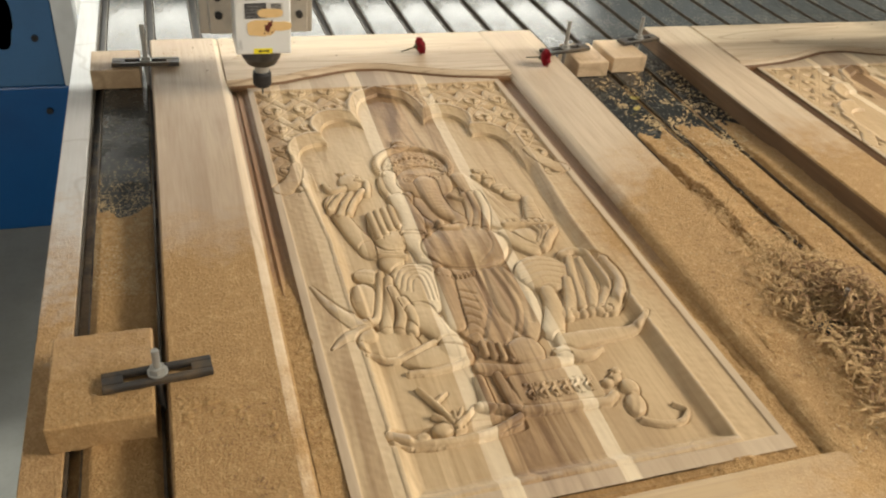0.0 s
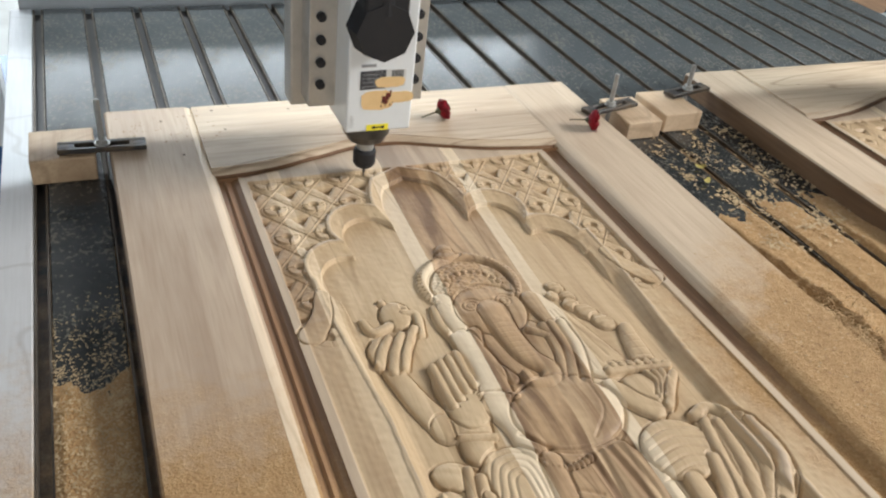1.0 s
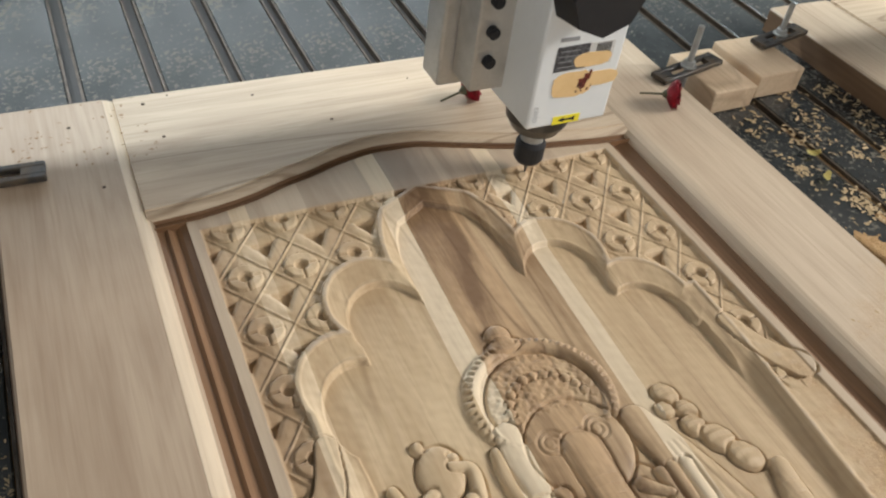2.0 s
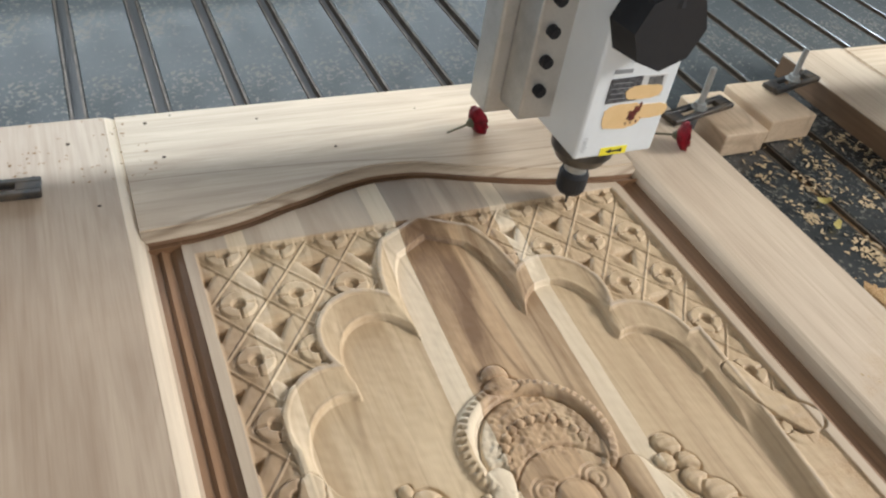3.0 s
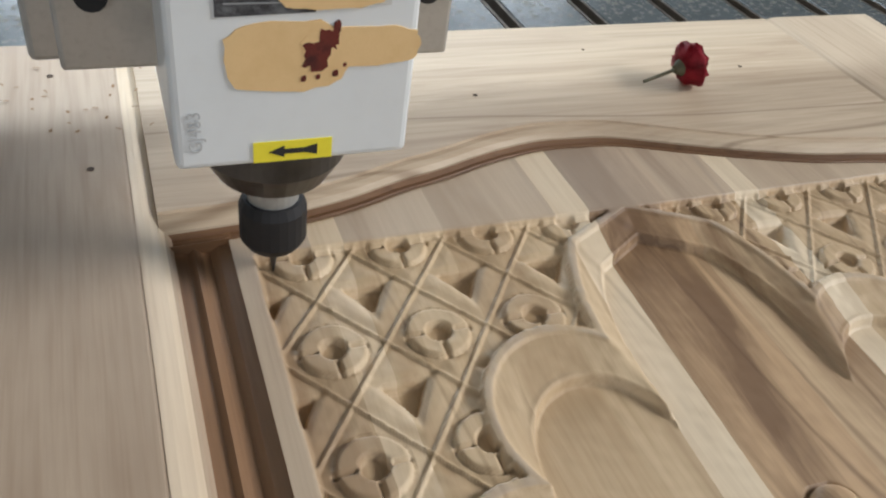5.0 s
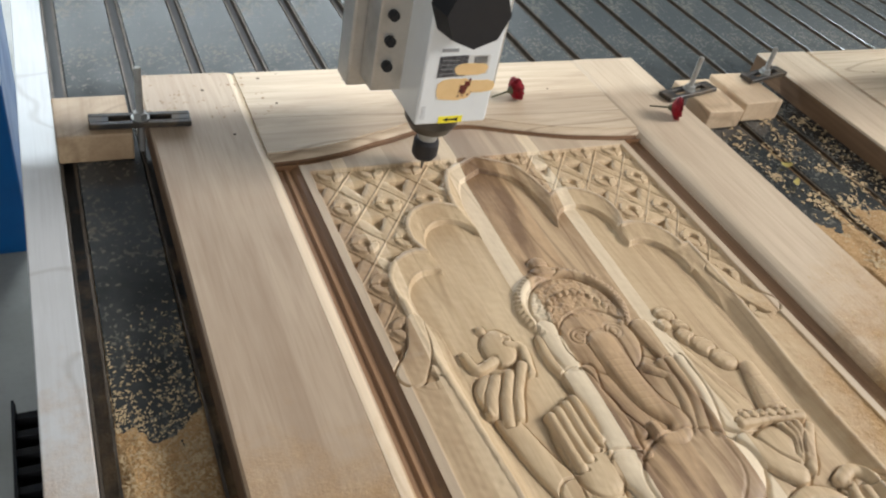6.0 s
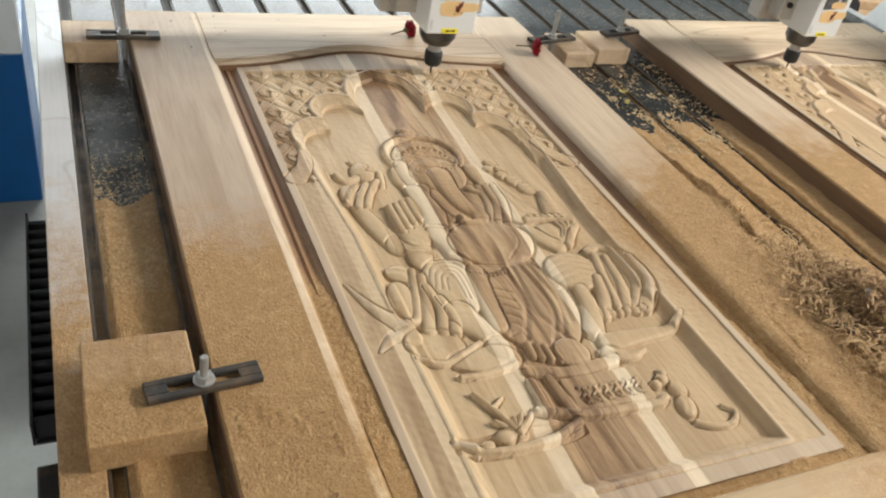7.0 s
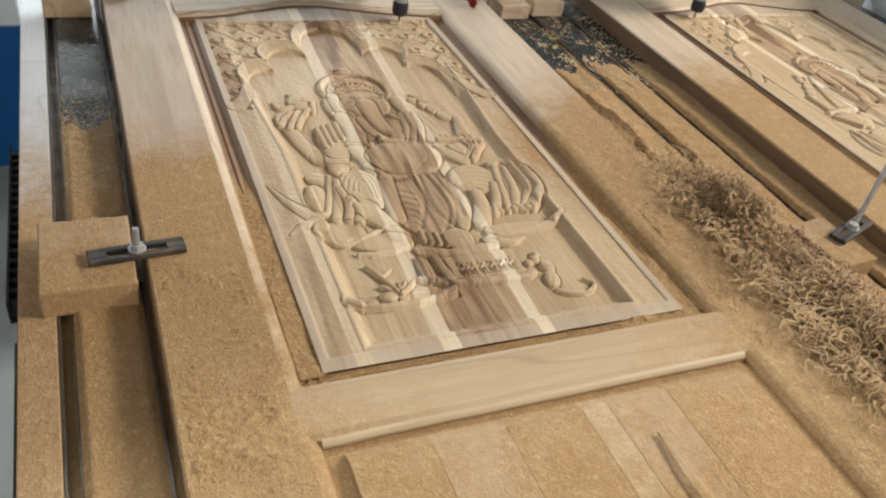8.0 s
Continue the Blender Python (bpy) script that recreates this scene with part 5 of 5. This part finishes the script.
def over_groove(X, Y):
    n = lumps(X, Y, 79)
    f = smooth(-Y + 0.10 * (value_noise(X, Y, 0.06, 80) - 0.5), 0.50, 0.74)
    return TOP - 0.0175 + f * (0.0060 + 0.0060 * n) * (0.7 + 0.5 * value_noise(X, Y, 0.09, 83))


sheet_of_dust("sawdust_film", -0.137, -0.022, -1.89, -0.44, 0.0026, over_stile, "caked crumbly sawdust lying on the door's stile")
sheet_of_dust("sawdust_film", 0.561, 0.675, -1.89, -0.60, 0.0034, over_far_stile, "caked crumbly sawdust lying on the door's far stile")
sheet_of_dust("sawdust_film", -0.0035, 0.0245, -0.985, -0.48, 0.0024, over_groove, "brown sawdust gathered in the moulding's groove")


def over_foot(X, Y):
    n = lumps(X, Y, 87)
    return TOP - 0.0165 + (0.0045 + 0.0070 * n) * (0.35 + 0.75 * smooth(X, 0.25, 0.52))


def over_far_groove(X, Y):
    n = lumps(X, Y, 91)
    f = smooth(-Y + 0.10 * (value_noise(X, Y, 0.05, 92) - 0.5), 0.62, 0.94)
    return TOP - 0.0175 + f * (0.0045 + 0.0062 * n)


sheet_of_dust("sawdust_film", 0.002, 0.536, -0.9955, -0.9805, 0.0026, over_foot, "brown sawdust gathered along the panel's foot")
sheet_of_dust("sawdust_film", 0.513, 0.5405, -0.985, -0.60, 0.0026, over_far_groove, "brown sawdust gathered in the far moulding")


def litter(name, count, region, surface, size, material, label, seed, curl=0.4, pile=0.0):
    """Many loose chips, each a bent sliver, as one heap of stuff."""
    rng = np.random.RandomState(seed)
    verts, faces = [], []
    spots = np.array([region(rng) for _ in range(count)])
    heights = surface(spots[:, :1], spots[:, 1:])[:, 0] if callable(surface) else np.full(count, surface)
    for (x, y), z in zip(spots, heights):
        L, w = size[0] * rng.uniform(0.5, 1.4), size[1] * rng.uniform(0.5, 1.3)
        a, b = rng.uniform(0, 2 * math.pi), rng.uniform(-1, 1) * curl
        base = len(verts)
        seg = 5 if curl > 0.6 else 2
        ang, px, py, pz = a, x, y, z + 0.0006 + pile * rng.rand() ** 1.6
        for s in range(seg + 1):
            nx, ny = -math.sin(ang) * w, math.cos(ang) * w
            lift = 0.0004 + curl * L * 0.35 * math.sin(math.pi * s / seg) * abs(b)
            verts += [(px + nx, py + ny, pz + lift), (px - nx, py - ny, pz + lift + w * 0.4)]
            px, py, ang = px + math.cos(ang) * L / seg, py + math.sin(ang) * L / seg, ang + b * 2.2 / seg * 2
        for s in range(seg):
            k = base + 2 * s
            faces.append((k, k + 1, k + 3, k + 2))
    me = bpy.data.meshes.new(name)
    me.from_pydata(verts, [], faces)
    me.materials.append(material)
    return tagged(new(name, me), label, "wood shavings", kind="stuff")


def strip(x0, x1, y0, y1, bias=1.0):
    return lambda rng: (rng.uniform(x0, x1), y1 + (y0 - y1) * rng.rand() ** bias)


def clumps(x0, x1, y0, y1, n, spread, seed, bias=1.0):
    r = np.random.RandomState(seed)
    mids = [(r.uniform(x0, x1), y1 + (y0 - y1) * r.rand() ** bias, spread * r.uniform(0.4, 1.6)) for _ in range(n)]

    def pick(rng):
        cx, cy, s = mids[rng.randint(n)]
        return min(max(cx + s * rng.randn(), x0), x1), min(max(cy + s * 1.5 * rng.randn(), y0), y1)
    return pick


def heap(cx, cy, sx, sy):
    return lambda rng: (cx + sx * rng.randn(), cy + sy * rng.randn())


def over_left(X, Y):
    return np.maximum(left_gap(X, Y), BED)


def over_between(X, Y):
    return np.where(X < 0.665, np.maximum(between(X, Y), TOP), np.maximum(between(X, Y), BED))


litter("loose_chips", 2000, clumps(-0.223, -0.153, -0.55, -0.19, 70, 0.012, 21, 0.6), over_left, (0.0030, 0.0007), m_chip, "pale wood chips scattered on a bed strip", 1)
litter("loose_chips", 1500, strip(-0.133, -0.028, -1.6, -0.50), over_stile, (0.0030, 0.0007), m_crumb, "pale wood chips on the dusty stile", 2)
litter("dark_chips", 500, clumps(-0.133, -0.028, -1.6, -0.75, 60, 0.012, 25), over_stile, (0.0034, 0.0008), m_shaving_dark, "brown wood crumbs on the dusty stile", 12)
litter("dark_chips", 900, strip(0.57, 0.95, -1.6, -0.45), over_between, (0.0042, 0.0010), m_shaving_dark, "brown wood crumbs on banked sawdust", 13)
litter("dark_chips", 70, clumps(-0.132, 0.02, 0.09, 0.200, 30, 0.016, 33), TOP, (0.0030, 0.0009), m_shaving_dark, "dark crumbs scattered on the rail and stile", 15)
litter("loose_chips", 900, strip(-0.255, -0.154, -0.79, -0.66), TOP, (0.0024, 0.0006), m_crumb, "pale sawdust crumbs on a packing block", 14)
litter("loose_chips", 800, clumps(0.745, 0.965, -0.34, 0.04, 60, 0.011, 22, 0.8), over_between, (0.0070, 0.0016), m_chip, "pale wood chips between the doors", 3)
litter("loose_chips", 1200, strip(0.56, 0.95, -1.5, -0.35), over_between, (0.004, 0.0009), m_chip, "pale wood chips on banked sawdust", 4)
for count, place, size, mat, label, seed, pile in (
        (5200, heap(0.722, -0.77, 0.030, 0.062), (0.026, 0.0009), m_shaving, "curled tan shavings heaped between the doors", 5, 0.020),
        (11000, heap(0.728, -1.07, 0.040, 0.125), (0.024, 0.0009), m_shaving, "curled tan shavings heaped between the doors", 6, 0.024),
        (1500, heap(0.725, -0.79, 0.026, 0.036), (0.026, 0.0013), m_shaving_dark, "dark brown shavings in the heap", 7, 0.024),
        (4500, heap(0.735, -1.06, 0.036, 0.110), (0.024, 0.0011), m_shaving_dark, "dark brown shavings in the heap", 8, 0.028),
        (900, heap(0.702, -0.53, 0.018, 0.050), (0.018, 0.0005), m_shaving, "tan shavings along the door's edge", 9, 0.008)):
    litter("wood_shavings", count, place, over_between, size, mat, label, seed, 1.0, pile)


# ---- what moves: the two heads sweep to and fro in mirror ----
def motions():
    sweep = [(0.0, 0.050), (0.1, 0.043), (0.2, 0.048), (0.5, 0.100), (1.0, 0.203), (1.5, 0.291), (2.0, 0.389), (2.5, 0.484), (2.62, 0.497),
             (2.74, 0.485), (3.0, 0.435), (3.5, 0.338), (4.0, 0.238), (4.2, 0.205), (4.5, 0.143), (5.0, 0.043), (5.1, 0.032), (5.2, 0.042), (5.5, 0.097),
             (6.0, 0.181), (6.5, 0.286), (7.0, 0.378), (7.5, 0.470), (7.66, 0.492), (7.78, 0.480), (8.0, 0.438)]
    walk(head_a, [(t, pose(x, -0.040, 0.0)) for t, x in sweep])
    walk(head_b, [(t, pose(1.650 - x, -0.040, 0.0)) for t, x in sweep])


motions()
